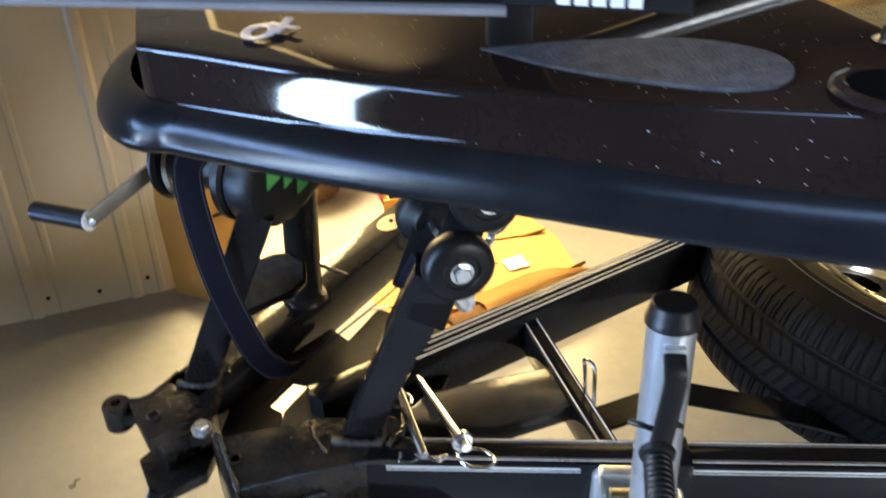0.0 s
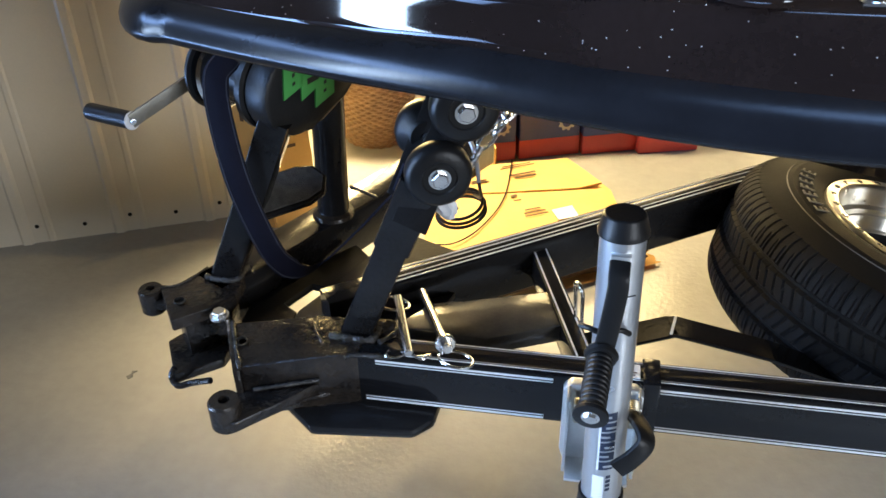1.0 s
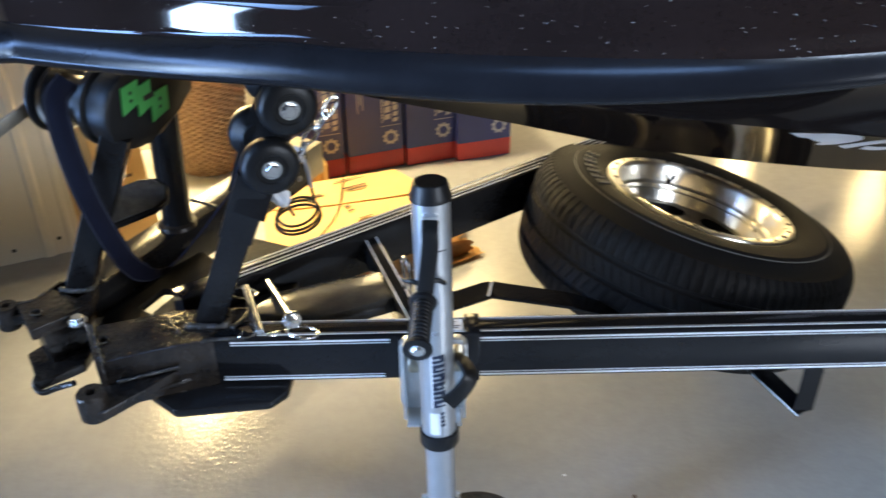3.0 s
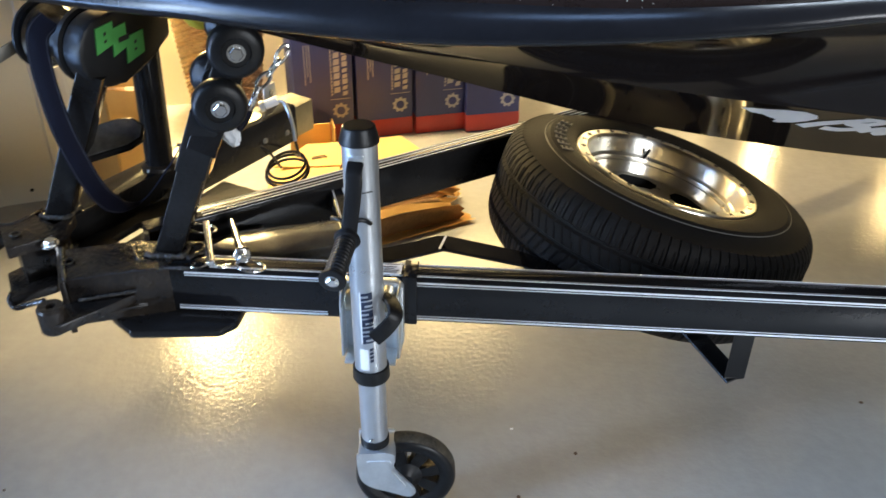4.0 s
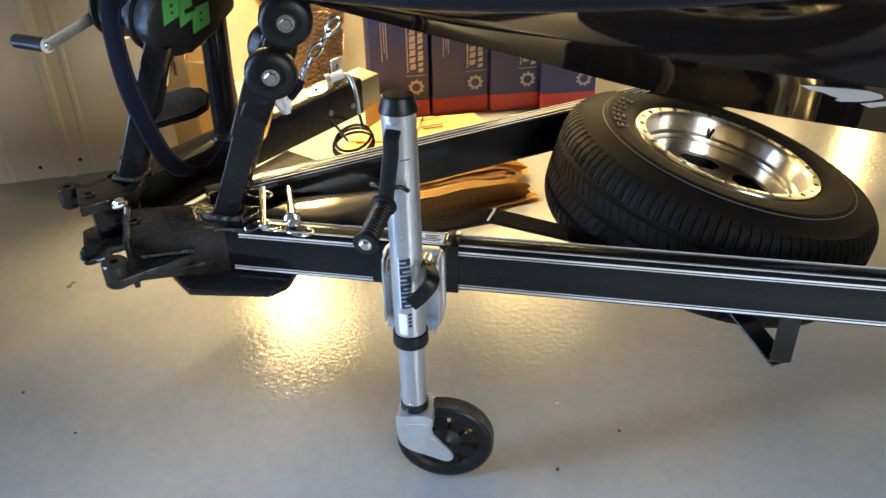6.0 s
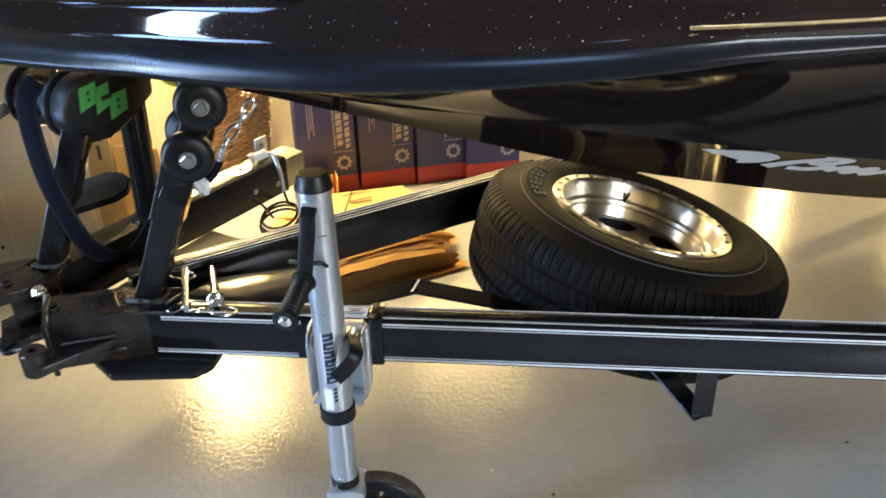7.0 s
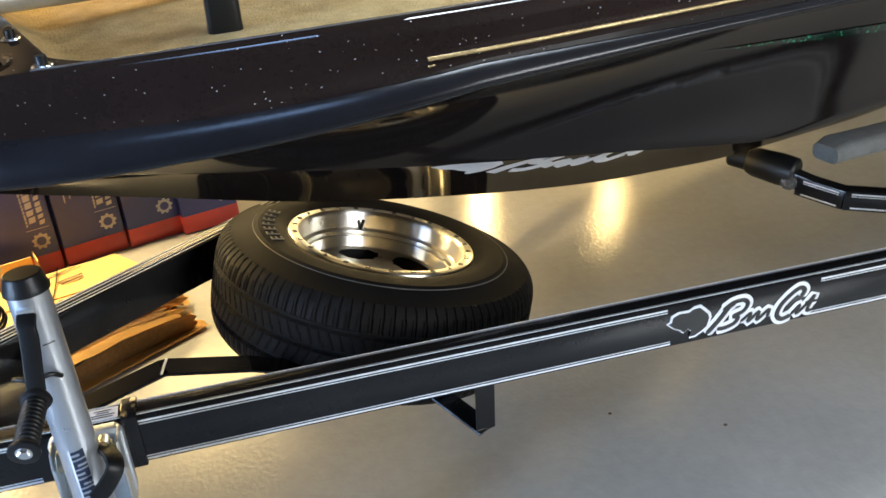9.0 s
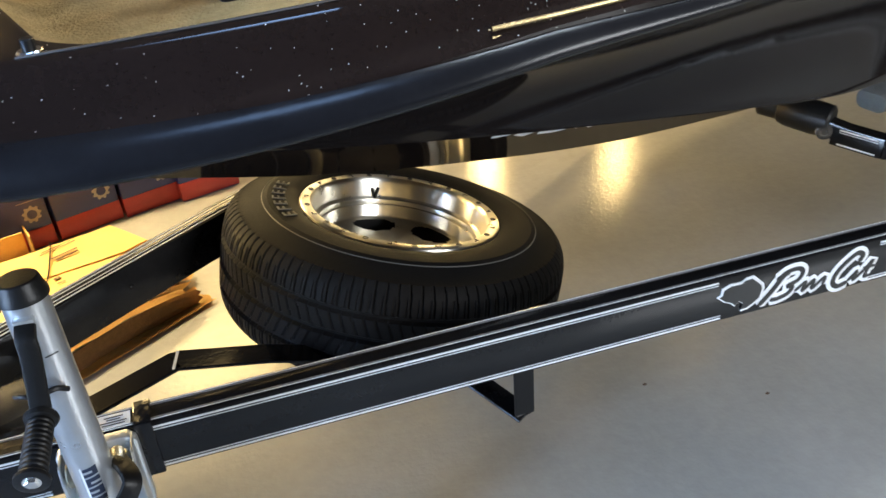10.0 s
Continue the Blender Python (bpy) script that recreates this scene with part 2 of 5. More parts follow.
def tube(pts, r, n=10, bm=None, scales=None, closed=False):
    return sweep(bm or bmesh.new(), circle(r, n), pts, (0.013, 0.021, 1), scales, closed)


def bar(p0, p1, w, h, r=0.003, up=(0, 0, 1), bm=None):
    return sweep(bm or bmesh.new(), rrect(w, h, r), (p0, p1), up)


def prism(poly, z0, z1, bm=None, r=0.0):
    """Upright slab over a plan polygon."""
    bm = bm or bmesh.new()
    lo = [bm.verts.new((x, y, z0)) for x, y in poly]
    hi = [bm.verts.new((x, y, z1)) for x, y in poly]
    f = [bm.faces.new(lo[::-1]), bm.faces.new(hi)]
    for i in range(len(poly)):
        j = (i + 1) % len(poly)
        f.append(bm.faces.new((lo[i], lo[j], hi[j], hi[i])))
    if r:
        bmesh.ops.bevel(bm, geom=list({e for g in f for e in g.edges}), offset=r, segments=2, affect="EDGES", profile=0.5)
    return bm


def plate(poly, o, u, v, thick, bm=None, r=0.0):
    """Slab over a polygon in the plane through o along u and v."""
    bm = bm or bmesh.new()
    o, u, v = Vector(o), Vector(u).normalized(), Vector(v).normalized()
    n = u.cross(v).normalized() * thick / 2
    lo = [bm.verts.new(o + u * x + v * y - n) for x, y in poly]
    hi = [bm.verts.new(o + u * x + v * y + n) for x, y in poly]
    f = [bm.faces.new(lo[::-1]), bm.faces.new(hi)]
    for i in range(len(poly)):
        j = (i + 1) % len(poly)
        f.append(bm.faces.new((lo[i], lo[j], hi[j], hi[i])))
    if r:
        bmesh.ops.bevel(bm, geom=list({e for g in f for e in g.edges}), offset=r, segments=2, affect="EDGES", profile=0.5)
    return bm


def box(o, u, v, w, sx, sy, sz, r=0.0, bm=None):
    """Block centred at o, its sides along u and v, sz thick across them."""
    return plate([(-sx / 2, -sy / 2), (sx / 2, -sy / 2), (sx / 2, sy / 2), (-sx / 2, sy / 2)], o, u, v, sz, bm, r)


def lathe(prof, o, axis, n=32, bm=None, u=None):
    """Turns (radius, height) places about an axis."""
    bm = bm or bmesh.new()
    o, a = Vector(o), Vector(axis).normalized()
    u = Vector(u) if u else a.orthogonal()
    u = (u - a * u.dot(a)).normalized()
    v = a.cross(u)
    rings = []
    for r, h in prof:
        if r < 1e-6:
            rings.append([bm.verts.new(o + a * h)])
        else:
            rings.append([bm.verts.new(o + a * h + (u * math.cos(2 * math.pi * k / n) + v * math.sin(2 * math.pi * k / n)) * r) for k in range(n)])
    for p, q in zip(rings, rings[1:]):
        for k in range(n):
            j = (k + 1) % n
            if len(p) == 1 and len(q) == 1:
                continue
            if len(p) == 1:
                bm.faces.new((p[0], q[j], q[k]))
            elif len(q) == 1:
                bm.faces.new((p[k], p[j], q[0]))
            else:
                bm.faces.new((p[k], p[j], q[j], q[k]))
    return bm


def rod(p0, p1, r, n=16, bm=None, bevel=0.0):
    p0, p1 = Vector(p0), Vector(p1)
    h = (p1 - p0).length
    b = min(bevel or r * 0.12, h / 2)
    return lathe([(0, 0), (r - b, 0), (r, b), (r, h - b), (r - b, h), (0, h)], p0, p1 - p0, n, bm)


def smoothed(pts, n=8):
    """A Catmull-Rom line through the places."""
    pts = [Vector(p) for p in pts]
    ext = [pts[0] * 2 - pts[1]] + pts + [pts[-1] * 2 - pts[-2]]
    out = []
    for i in range(1, len(ext) - 2):
        a, b, c, d = ext[i - 1:i + 3]
        for k in range(n):
            t = k / n
            out.append(0.5 * ((2 * b) + (c - a) * t + (2 * a - 5 * b + 4 * c - d) * t * t + (3 * b - a - 3 * c + d) * t ** 3))
    out.append(pts[-1])
    return out


# ---- the room ----
def room():
    bm = prism([tuple(sw(*p)[:2]) for p in ((-4.0, -5.2), (8.5, -5.2), (8.5, 3.0), (-4.0, 3.0))], -0.12, 0.0)
    structure("floor", bm, M_FLOOR, "glossy grey-beige epoxy coated concrete garage floor", 0)
    # ribbed panel: trapezoid ribs, 0.27 m apart, from the corner at s = 0.05
    def line(s):
        return 1.205 + 0.095 * (s + 0.5)
    edge = [(0.05, 0.0)]
    s = 0.0
    while s > -3.1:
        edge += [(s - 0.12, 0), (s - 0.126, 0.003), (s - 0.137, 0.003), (s - 0.143, 0), (s - 0.183, 0), (s - 0.192, 0.008), (s - 0.212, 0.008), (s - 0.221, 0)]
        s -= 0.27
    edge.append((-3.42, 0))
    poly = [tuple(sw(q, line(q) - d)[:2]) for q, d in edge] + [tuple(sw(-3.42, line(-3.42) + 0.09)[:2]), tuple(sw(0.05, line(0.05) + 0.09)[:2])]
    ribbed = structure("wall_ribbed", prism(poly, 0.0, 3.2), M_RIBBED, "off-white ribbed metal wall panel with screws at the base", 20)
    for k in range(10):
        q = -0.03 - 0.135 * k
        p = sw(q, line(q) - 0.001, 0.045 + 0.012 * (k % 2))
        part("screw", lathe([(0, 0.004), (0.0045, 0.003), (0.006, 0.001), (0.007, -0.002)], p, -CN, 10), M_RUSTY, ribbed, "small dark screw head")
    structure("wall_return", prism([tuple(sw(*p)[:2]) for p in ((-0.06, line(0.05) + 0.092), (0.05, line(0.05) + 0.092), (0.05, 2.06), (-0.06, 2.06))], 0.0, 3.2), M_CREAM, "cream painted return wall of the recess", 0)
    # far wall: cream, with a two-light glazed door and four windows; an unseen dark band added above darkens
    # reflections
    bm = bmesh.new()
    prev = 0.05
    for a, b, z0, z1 in ((0.06, 0.25, 0.52, 1.44), (0.30, 0.42, 0.52, 1.44), (1.14, 1.70, 0.84, 1.46), (2.0, 2.7, 0.36, 0.88), (2.95, 3.09, 0.36, 0.88), (3.93, 4.07, 0.69, 1.21)):
        for c, d, e, f in ((prev, a, 0, 1.5), (a, b, 0, z0), (a, b, z1, 1.5)):
            prism([tuple(sw(*p)[:2]) for p in ((c, 1.95), (d, 1.95), (d, 2.06), (c, 2.06))], e, f, bm)
        prev = b
    prism([tuple(sw(*p)[:2]) for p in ((prev, 1.95), (8.5, 1.95), (8.5, 2.06), (prev, 2.06))], 0, 1.5, bm)
    structure("wall_far", bm, M_CREAM, "cream painted wall of the recess with a glazed door and windows", 0)
    structure("wall_far_dark_band", prism([tuple(sw(*p)[:2]) for p in ((0.05, 1.94), (8.5, 1.94), (8.5, 2.06), (0.05, 2.06))], 1.5, 3.2), M_DIM, "unseen dark band added above the cream wall to darken reflections", 0)
    # aisle wall with one window
    bm = bmesh.new()
    for a, b, z0, z1 in ((-4.0, 2.0, 0, 3.2), (2.0, 3.8, 0, 1.3), (2.0, 3.8, 2.5, 3.2), (3.8, 8.5, 0, 3.2)):
        prism([tuple(sw(*p)[:2]) for p in ((a, -4.75), (b, -4.75), (b, -4.6), (a, -4.6))], z0, z1, bm)
    structure("wall_aisle", bm, M_DIM, "plain brown-grey wall along the aisle with one window", 0)
    # bow end wall with an open door
    bm = bmesh.new()
    for a, b, z0, z1 in ((-4.6, -1.45, 0, 3.2), (-1.45, -1.17, 0.4, 2.58), (-1.17, -0.49, 2.41, 2.58), (-1.45, 1.05, 3.06, 3.2), (-0.49, 1.05, 0.4, 2.58), (1.05, 1.1, 0, 3.2)):
        prism([tuple(sw(*p)[:2]) for p in ((-3.42, a), (-3.3, a), (-3.3, b), (-3.42, b))], z0, z1, bm)
    structure("wall_bow_end", bm, M_DIM, "brown-grey end wall with an open door, a transom and a low vent", 0)
    structure("wall_stern_end", prism([tuple(sw(*p)[:2]) for p in ((8.5, -4.75), (8.62, -4.75), (8.62, 2.06), (8.5, 2.06))], 0, 3.2), M_DIM, "brown-grey panelled end wall", 0)
    # out-of-view ceiling, its colour darkened so glossy parts reflect little
    structure("ceiling", prism([tuple(sw(*p)[:2]) for p in ((-4.1, -4.75), (8.6, -4.75), (8.6, 2.06), (-4.1, 2.06))], 3.2, 3.3), M_CEIL, "plain unseen ceiling, coloured dark to darken reflections", 0)


room()

# ---- boat ----
def table(*rows):
    xs, ys = zip(*rows)
    fine = np.linspace(xs[0], xs[-1], 600)
    v = np.interp(fine, xs, ys)
    k = np.hanning(41)
    v = np.convolve(np.pad(v, 20, mode="reflect", reflect_type="odd"), k / k.sum(), "valid")
    return lambda s: float(np.interp(s, fine, v))


NOSE = -0.022
BULGE = 1.0
W_RAIL_T = table((0.035, 0.125), (0.123, 0.218), (0.212, 0.312), (0.303, 0.398), (0.396, 0.478), (0.49, 0.553), (0.587, 0.622), (0.685, 0.685), (0.85, 0.755), (1.02, 0.80), (1.35, 0.85), (2.0, 0.94), (3.0, 1.05), (4.0, 1.12), (5.6, 1.15))
Z_RAIL = table((-0.1, 1.105), (0.035, 1.112), (0.303, 1.145), (0.49, 1.169), (0.685, 1.19), (0.9, 1.202), (1.6, 1.21), (3.0, 1.21), (5.6, 1.18))
Z_KEEL = table((-0.1, 1.07), (0.0, 1.06), (0.15, 1.03), (0.3, 0.99), (0.44, 0.945), (0.65, 0.872), (0.83, 0.815), (0.95, 0.772), (1.13, 0.71), (1.4, 0.635), (1.73, 0.555), (2.0, 0.50), (2.5, 0.43), (3.2, 0.39), (5.6, 0.38))
W_CHINE = table((-0.1, 0.004), (0.3, 0.008), (0.45, 0.02), (0.65, 0.09), (0.85, 0.20), (1.05, 0.32), (1.25, 0.46), (1.5, 0.60), (1.8, 0.67), (2.2, 0.69), (3.0, 0.75), (5.6, 0.85))
Z_CHINE = table((-0.1, 1.078), (0.0, 1.066), (0.3, 0.998), (0.45, 0.968), (0.65, 0.94), (0.85, 0.922), (1.05, 0.912), (1.25, 0.914), (1.5, 0.915), (1.8, 0.875), (2.2, 0.875), (3.0, 0.84), (5.6, 0.80))


def w_rail(s):
    if s < 0.035:
        u = (s - NOSE) / (0.035 - NOSE)
        return 0.125 * max(0.0, 1 - (1 - u) ** 2.0) ** 0.5
    return W_RAIL_T(s)


def inset(s):
    """Width of the flat gelcoat cap between the flank and the carpet, rounded at its front corner."""
    full = max(0.0, w_rail(s) - 0.036)
    if s <= 0.645:
        return full
    if s < 0.69:
        return 0.004 + 0.045 * ((0.69 - s) / 0.045) ** 2
    return 0.004


def smooth(u):
    return u * u * (3 - 2 * u)


def sag(s):
    """How far the rail dips below its line amidships of the bow."""
    return 0.016 * max(0.0, 1 - ((s - 0.70) / 0.36) ** 2)


def hull_half(s):
    """Half section of the shell: keel, bottom panel, chine, flared side up to the rail."""
    fair = min(1, max(0, (s - 0.6) / 0.8))
    W, zr = max(0.004, w_rail(s) - 0.02 + 0.014 * fair), Z_RAIL(s) - 0.03 + 0.018 * fair
    wc = min(W_CHINE(s), 0.8 * W)
    zk, zc = min(Z_KEEL(s), zr - 0.02), min(Z_CHINE(s), zr - 0.012)
    half = []
    for k in range(11):
        u = k / 10
        half.append((wc * u, zk + (zc - zk) * (u + BULGE * u * (1 - u))))
    half.append((wc + 0.004, zc + 0.004))
    for k in range(1, 19):
        u = k / 18
        half.append((wc + 0.004 + (W - wc - 0.004) * (0.58 * u + 0.42 * u * u), zc + 0.004 + (zr - zc - 0.004) * u))
    return half


def boat():
    b = thing("bass_boat", sw(2.5, 0, 0), "glossy black metal-flake fibreglass fishing boat resting on its trailer", "boat")
    st = [NOSE + 0.0025 * k ** 1.7 for k in range(0, 14)]
    st = sorted(set([round(x, 4) for x in st if x < 0.19] + [0.2 + 0.05 * k for k in range(0, 60)] + [0.64, 0.6452, 0.648, 0.652, 0.66, 0.67, 0.68, 0.69] + [3.2 + 0.2 * k for k in range(0, 13)]))
    bm = bmesh.new()
    rows = []
    for s in st:
        half = hull_half(s)
        rows.append([bm.verts.new(sw(s, w, z)) for w, z in half[::-1]] + [bm.verts.new(sw(s, -w, z)) for w, z in half[1:]])
    for p, q in zip(rows, rows[1:]):
        for k in range(len(p) - 1):
            bm.faces.new((p[k], p[k + 1], q[k + 1], q[k]))
    bm.faces.new(rows[-1])
    hull = part("hull", bm, M_HULL, b, "mirror-glossy black gelcoat hull", 28)
    # flank and cap of flaked gelcoat from the rail up to the carpet
    bm = bmesh.new()
    rows = []
    for s in [0.012] + [x for x in st if x > 0.02]:
        W, zr = (w_rail(s) if s > 0.035 else 0.125 + (s - 0.035) * 1.06), Z_RAIL(s)
        k = min(1.0, W / 0.14)
        i = inset(s)
        up = 0.010 * max(0.0, 1 - s / 0.4)
        d = sag(s)
        half = [(W - 0.002, zr - 0.02 - d), (W + 0.003 * k, zr + 0.0085 - d), (W - 0.003 * k, zr + 0.0140 - d * 0.9), (W - 0.008 * k, zr + 0.0180 - d * 0.8), (W - 0.011 * k, zr + 0.024 + up * 0.2 - d * 0.6), (W - 0.0175 * k, zr + 0.040 + up * 0.6 - d * 0.2), (W - 0.0225 * k, zr + 0.0505 + up), (W - 0.0265 * k, zr + 0.0555 + up), (W - 0.0312 * k, zr + 0.0588 + up), (W - 0.036 * k, zr + 0.060 + up), (W - 0.036 * k - i * 0.5, zr + 0.060 + up), (W - 0.036 * k - i, zr + 0.060 + up), (W - 0.038 * k - i, zr + 0.056 + up), (W - 0.040 * k - i, zr + 0.004)]
        half = [(max(w, 0.0), z) for w, z in half]
        rows.append(([bm.verts.new(sw(s, -w, z)) for w, z in half], [bm.verts.new(sw(s, w, z)) for w, z in half]))
    for p, q in zip(rows, rows[1:]):
        for side in (0, 1):
            for k in range(len(p[0]) - 1):
                bm.faces.new((p[side][k], p[side][k + 1], q[side][k + 1], q[side][k]))
    bm.faces.new(rows[0][0] + rows[0][1][::-1])
    part("gunwale", bm, M_FLAKE, b, "black gelcoat gunwale with bright metal flake", 50)
    # rail: fat vinyl with a sloping shoulder, thinning aft into the flare
    near = [s for s in st if s < 3.0]
    path = [sw(s, w_rail(s), Z_RAIL(s) - 0.007 - sag(s)) for s in near[::-1]] + [sw(s, -w_rail(s), Z_RAIL(s) - 0.007 - sag(s)) for s in near[1:]]
    sc = [1.0 if s < 0.6 else max(0.30, 1 - (s - 0.6) / 1.1) for s in near]
    drop = [(-0.018, 0.025), (-0.010, 0.0245), (0.000, 0.021), (0.009, 0.015), (0.016, 0.0085), (0.0215, 0.001), (0.025, -0.006), (0.0272, -0.0125), (0.0265, -0.0185), (0.0225, -0.0235), (0.015, -0.0268), (0.004, -0.028), (-0.010, -0.027), (-0.018, -0.024)]
    part("rub_rail", sweep(bmesh.new(), drop, path, (0, 0, 1), sc[::-1] + sc[1:]), M_RUBBER, b, "fat rounded black vinyl rub rail", 60)
    # bright double bead above the rail, aft of the bow; its gold colour paints a warm reflection
    for side in (-1, 1):
        for up, r in ((0.016, 0.0025), (0.0075, 0.0019)):
            part("trim_bead", tube([sw(s, side * (w_rail(s) - 0.0035), Z_RAIL(s) + up) for s in np.arange(0.99, 3.0, 0.06)], r, 8), M_WARMTRIM, b, "thin bright trim bead, gold for its warm reflection")
        part("edge_trim", tube([sw(s, side * (w_rail(s) - 0.036), Z_RAIL(s) + 0.0605) for s in np.arange(0.62, 1.6, 0.04)], 0.0018, 6), M_CHROME, b, "thin bright edge trim beside the carpet")
    # sunken carpeted deck
    bm = bmesh.new()
    rows = []
    for s in [x for x in st if x > 0.62]:
        w = max(0.0, w_rail(s) - 0.039)
        row = []
        for k in range(25):
            y = -w + 2 * w * k / 24
            dip = 0.036 * min(1.0, (w - abs(y)) / 0.10) * smooth(min(1.0, max(0.0, (s - 0.63) / 0.07)))
            row.append(bm.verts.new(sw(s, y, Z_RAIL(s) + 0.052 - dip + 0.0022 * noise.noise((s * 40, k * 3.0, 0)))))
        rows.append(row)
    for p, q in zip(rows, rows[1:]):
        for k in range(24):
            bm.faces.new((p[k], p[k + 1], q[k + 1], q[k]))
    part("deck", bm, M_CARPET, b, "golden tan marine carpet deck", 30)
    # lens shaped carpet pad let into the bow cap
    lens = smoothed([(q[0], q[1], 0) for q in ((0.327, -0.281), (0.40, -0.311), (0.486, -0.361), (0.528, -0.415), (0.534, -0.455), (0.515, -0.484), (0.485, -0.482), (0.447, -0.455), (0.374, -0.365), (0.327, -0.281))], 5)[:-1]
    bm = bmesh.new()
    lo = [bm.verts.new(sw(p.x, p.y, Z_RAIL(p.x) + 0.060)) for p in lens]
    hi = [bm.verts.new(sw(p.x, p.y, Z_RAIL(p.x) + 0.0632)) for p in lens]
    bm.faces.new(hi)
    for k in range(len(lens)):
        j = (k + 1) % len(lens)
        bm.faces.new((lo[k], lo[j], hi[j], hi[k]))
    part("carpet_pad", bm, M_PAD, b, "lens shaped speckled grey carpet pad in the bow cap", 30)
    # drink holder in the cap; a flat black disc paints its shaded mouth
    c = sw(0.572, -0.533, Z_RAIL(0.572) + 0.060)
    part("drink_holder", lathe([(0.0, 0.0032), (0.036, 0.0032)], c, Z, 40), M_HOLESHADE, b, "flat black disc for the shade in the drink holder", 0)
    part("holder_rim", lathe([(0.036, 0.0030), (0.037, 0.0045), (0.040, 0.0055), (0.045, 0.004), (0.048, 0.001), (0.049, -0.001)], c, Z, 48), M_FLAKE, b, "round gloss black rim of the drink holder")
    for s, w in ((0.630, -0.450), (0.634, -0.598)):
        p = sw(s, w, Z_RAIL(s) + 0.060)
        k = part("knob", rod(p, p + Z * 0.012, 0.006, 14), M_PLASTIC, b, "small black deck knob")
        part("knob_washer", lathe([(0.0, 0.002), (0.010, 0.002), (0.012, 0.0)], p, Z, 20), M_CHROME, k, "bright washer")
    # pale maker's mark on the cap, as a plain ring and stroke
    o = sw(0.122, -0.142, Z_RAIL(0.14) + 0.0715)
    bm = bmesh.new()
    for pts, w in (([(0.022 + 0.020 * math.cos(a), 0.03 + 0.02 * math.sin(a)) for a in np.linspace(0.3, 6.4, 14)], 0.011), ([(0.04, 0.05), (0.055, 0.03), (0.074, 0.008)], 0.010), ([(0.042, 0.012), (0.057, 0.03), (0.07, 0.05)], 0.010)):
        path = smoothed([o + CD * x * 0.72 + CN * y * 0.9 - CN * 0.012 + Z * (Z_RAIL(0.122 + x) - Z_RAIL(0.14)) for x, y in pts], 4)
        sweep(bm, circle(w / 2, 6, 0.12), path, Z)
    part("bow_mark", bm, M_PALEBLUE, b, "pale mark on the bow cap", 0)
    return b


BOAT = boat()

# ---- things on the bow deck ----
def trolling_motor():
    t = thing("trolling_motor", sw(0.3, -0.4, 1.2), "black and silver trolling motor stowed along the bow", "trolling motor")
    zb = 1.303
    a, b, e = sw(-0.16, -0.235, zb), sw(0.30, -0.418, zb), sw(0.418, -0.480, zb)
    along = (e - b).normalized()
    part("mount_channel", bar(a + Z * 0.04, b + Z * 0.04, 0.05, 0.085, 0.006), M_PLASTIC, t, "black mount channel")
    part("edge_strip", bar(a - Z * 0.005 - Y * 0.006, b - Z * 0.005 - Y * 0.006, 0.052, 0.006, 0.002), M_GREYTRIM, t, "grey metal edge strip")
    part("housing", bar(b + Z * 0.045, e + Z * 0.045, 0.062, 0.095, 0.010), M_PLASTIC, t, "black moulded motor housing")
    out = Vector((along.y, -along.x, 0))
    for k in range(5):
        part("badge_bar", box(b + along * (0.044 + 0.0125 * k) + Z * 0.010 + out * 0.0315, along, Z, None, 0.0095, 0.013, 0.002), M_WHITE, t, "white badge mark", 0)
    f = sw(0.36, -0.27, Z_RAIL(0.36) + 0.060)
    part("mount_arm", bar(b + Z * 0.05, (f.x, f.y, zb + 0.05), 0.05, 0.03, 0.006), M_PLASTIC, t, "black mount arm")
    part("mount_foot", bar(f, (f.x, f.y, zb + 0.04), 0.045, 0.045, 0.006, Y), M_PLASTIC, t, "black mount foot")
    part("shaft", rod(sw(0.42, -0.27, 1.262), sw(1.25, -0.27, 1.245), 0.019, 24), M_ZINC, t, "silver motor shaft lying along the deck")
    p = thing("seat_post", sw(0.878, -0.48, 1.215), "short black tapered post standing on the carpet deck", "post")
    base = sw(0.878, -0.48, Z_RAIL(0.878) + 0.014)
    part("post", sweep(bmesh.new(), rrect(0.046, 0.046, 0.010, 4), (base, base + Z * 0.012, base + Z * 0.26), Y, [1.0, 0.96, 0.82]), M_PLASTIC, p)
    return t


trolling_motor()

# ---- trailer ----
FARD = Vector((math.cos(radians(35.5)), math.sin(radians(35.5)), 0))
FARN = Vector((-FARD.y, FARD.x, 0))
FAR0 = Vector((0.165, 0.32, 0))
ZB, ZT = 0.421, 0.525
TOND = Vector((math.cos(radians(60.8)), math.sin(radians(60.8)), 0))
TONN = Vector((-TOND.y, TOND.x, 0))


def bolt(p, axis, r, h, parent, material=None, label="bright hex bolt head"):
    bm = lathe([(0, h), (r * 0.85, h), (r, h * 0.8), (r, h * 0.25)], p, axis, 6)
    lathe([(r * 1.3, h * 0.3), (r * 1.35, 0.0)], p, axis, 18, bm)
    lathe([(0, h * 0.3), (r * 1.3, h * 0.3)], p, axis, 18, bm)
    return part("bolt", bm, material or M_CHROME, parent, label, 30)


def weld(pts, r, parent, seed, label="lumpy weld bead"):
    """A bead of overlapping lumps along a line."""
    rnd = random.Random(seed)
    path = smoothed(pts, 10)
    sc = [0.75 + 0.5 * rnd.random() for _ in path]
    return part("weld_bead", tube(path, r, 7, None, sc), M_WELD, parent, label, 60)


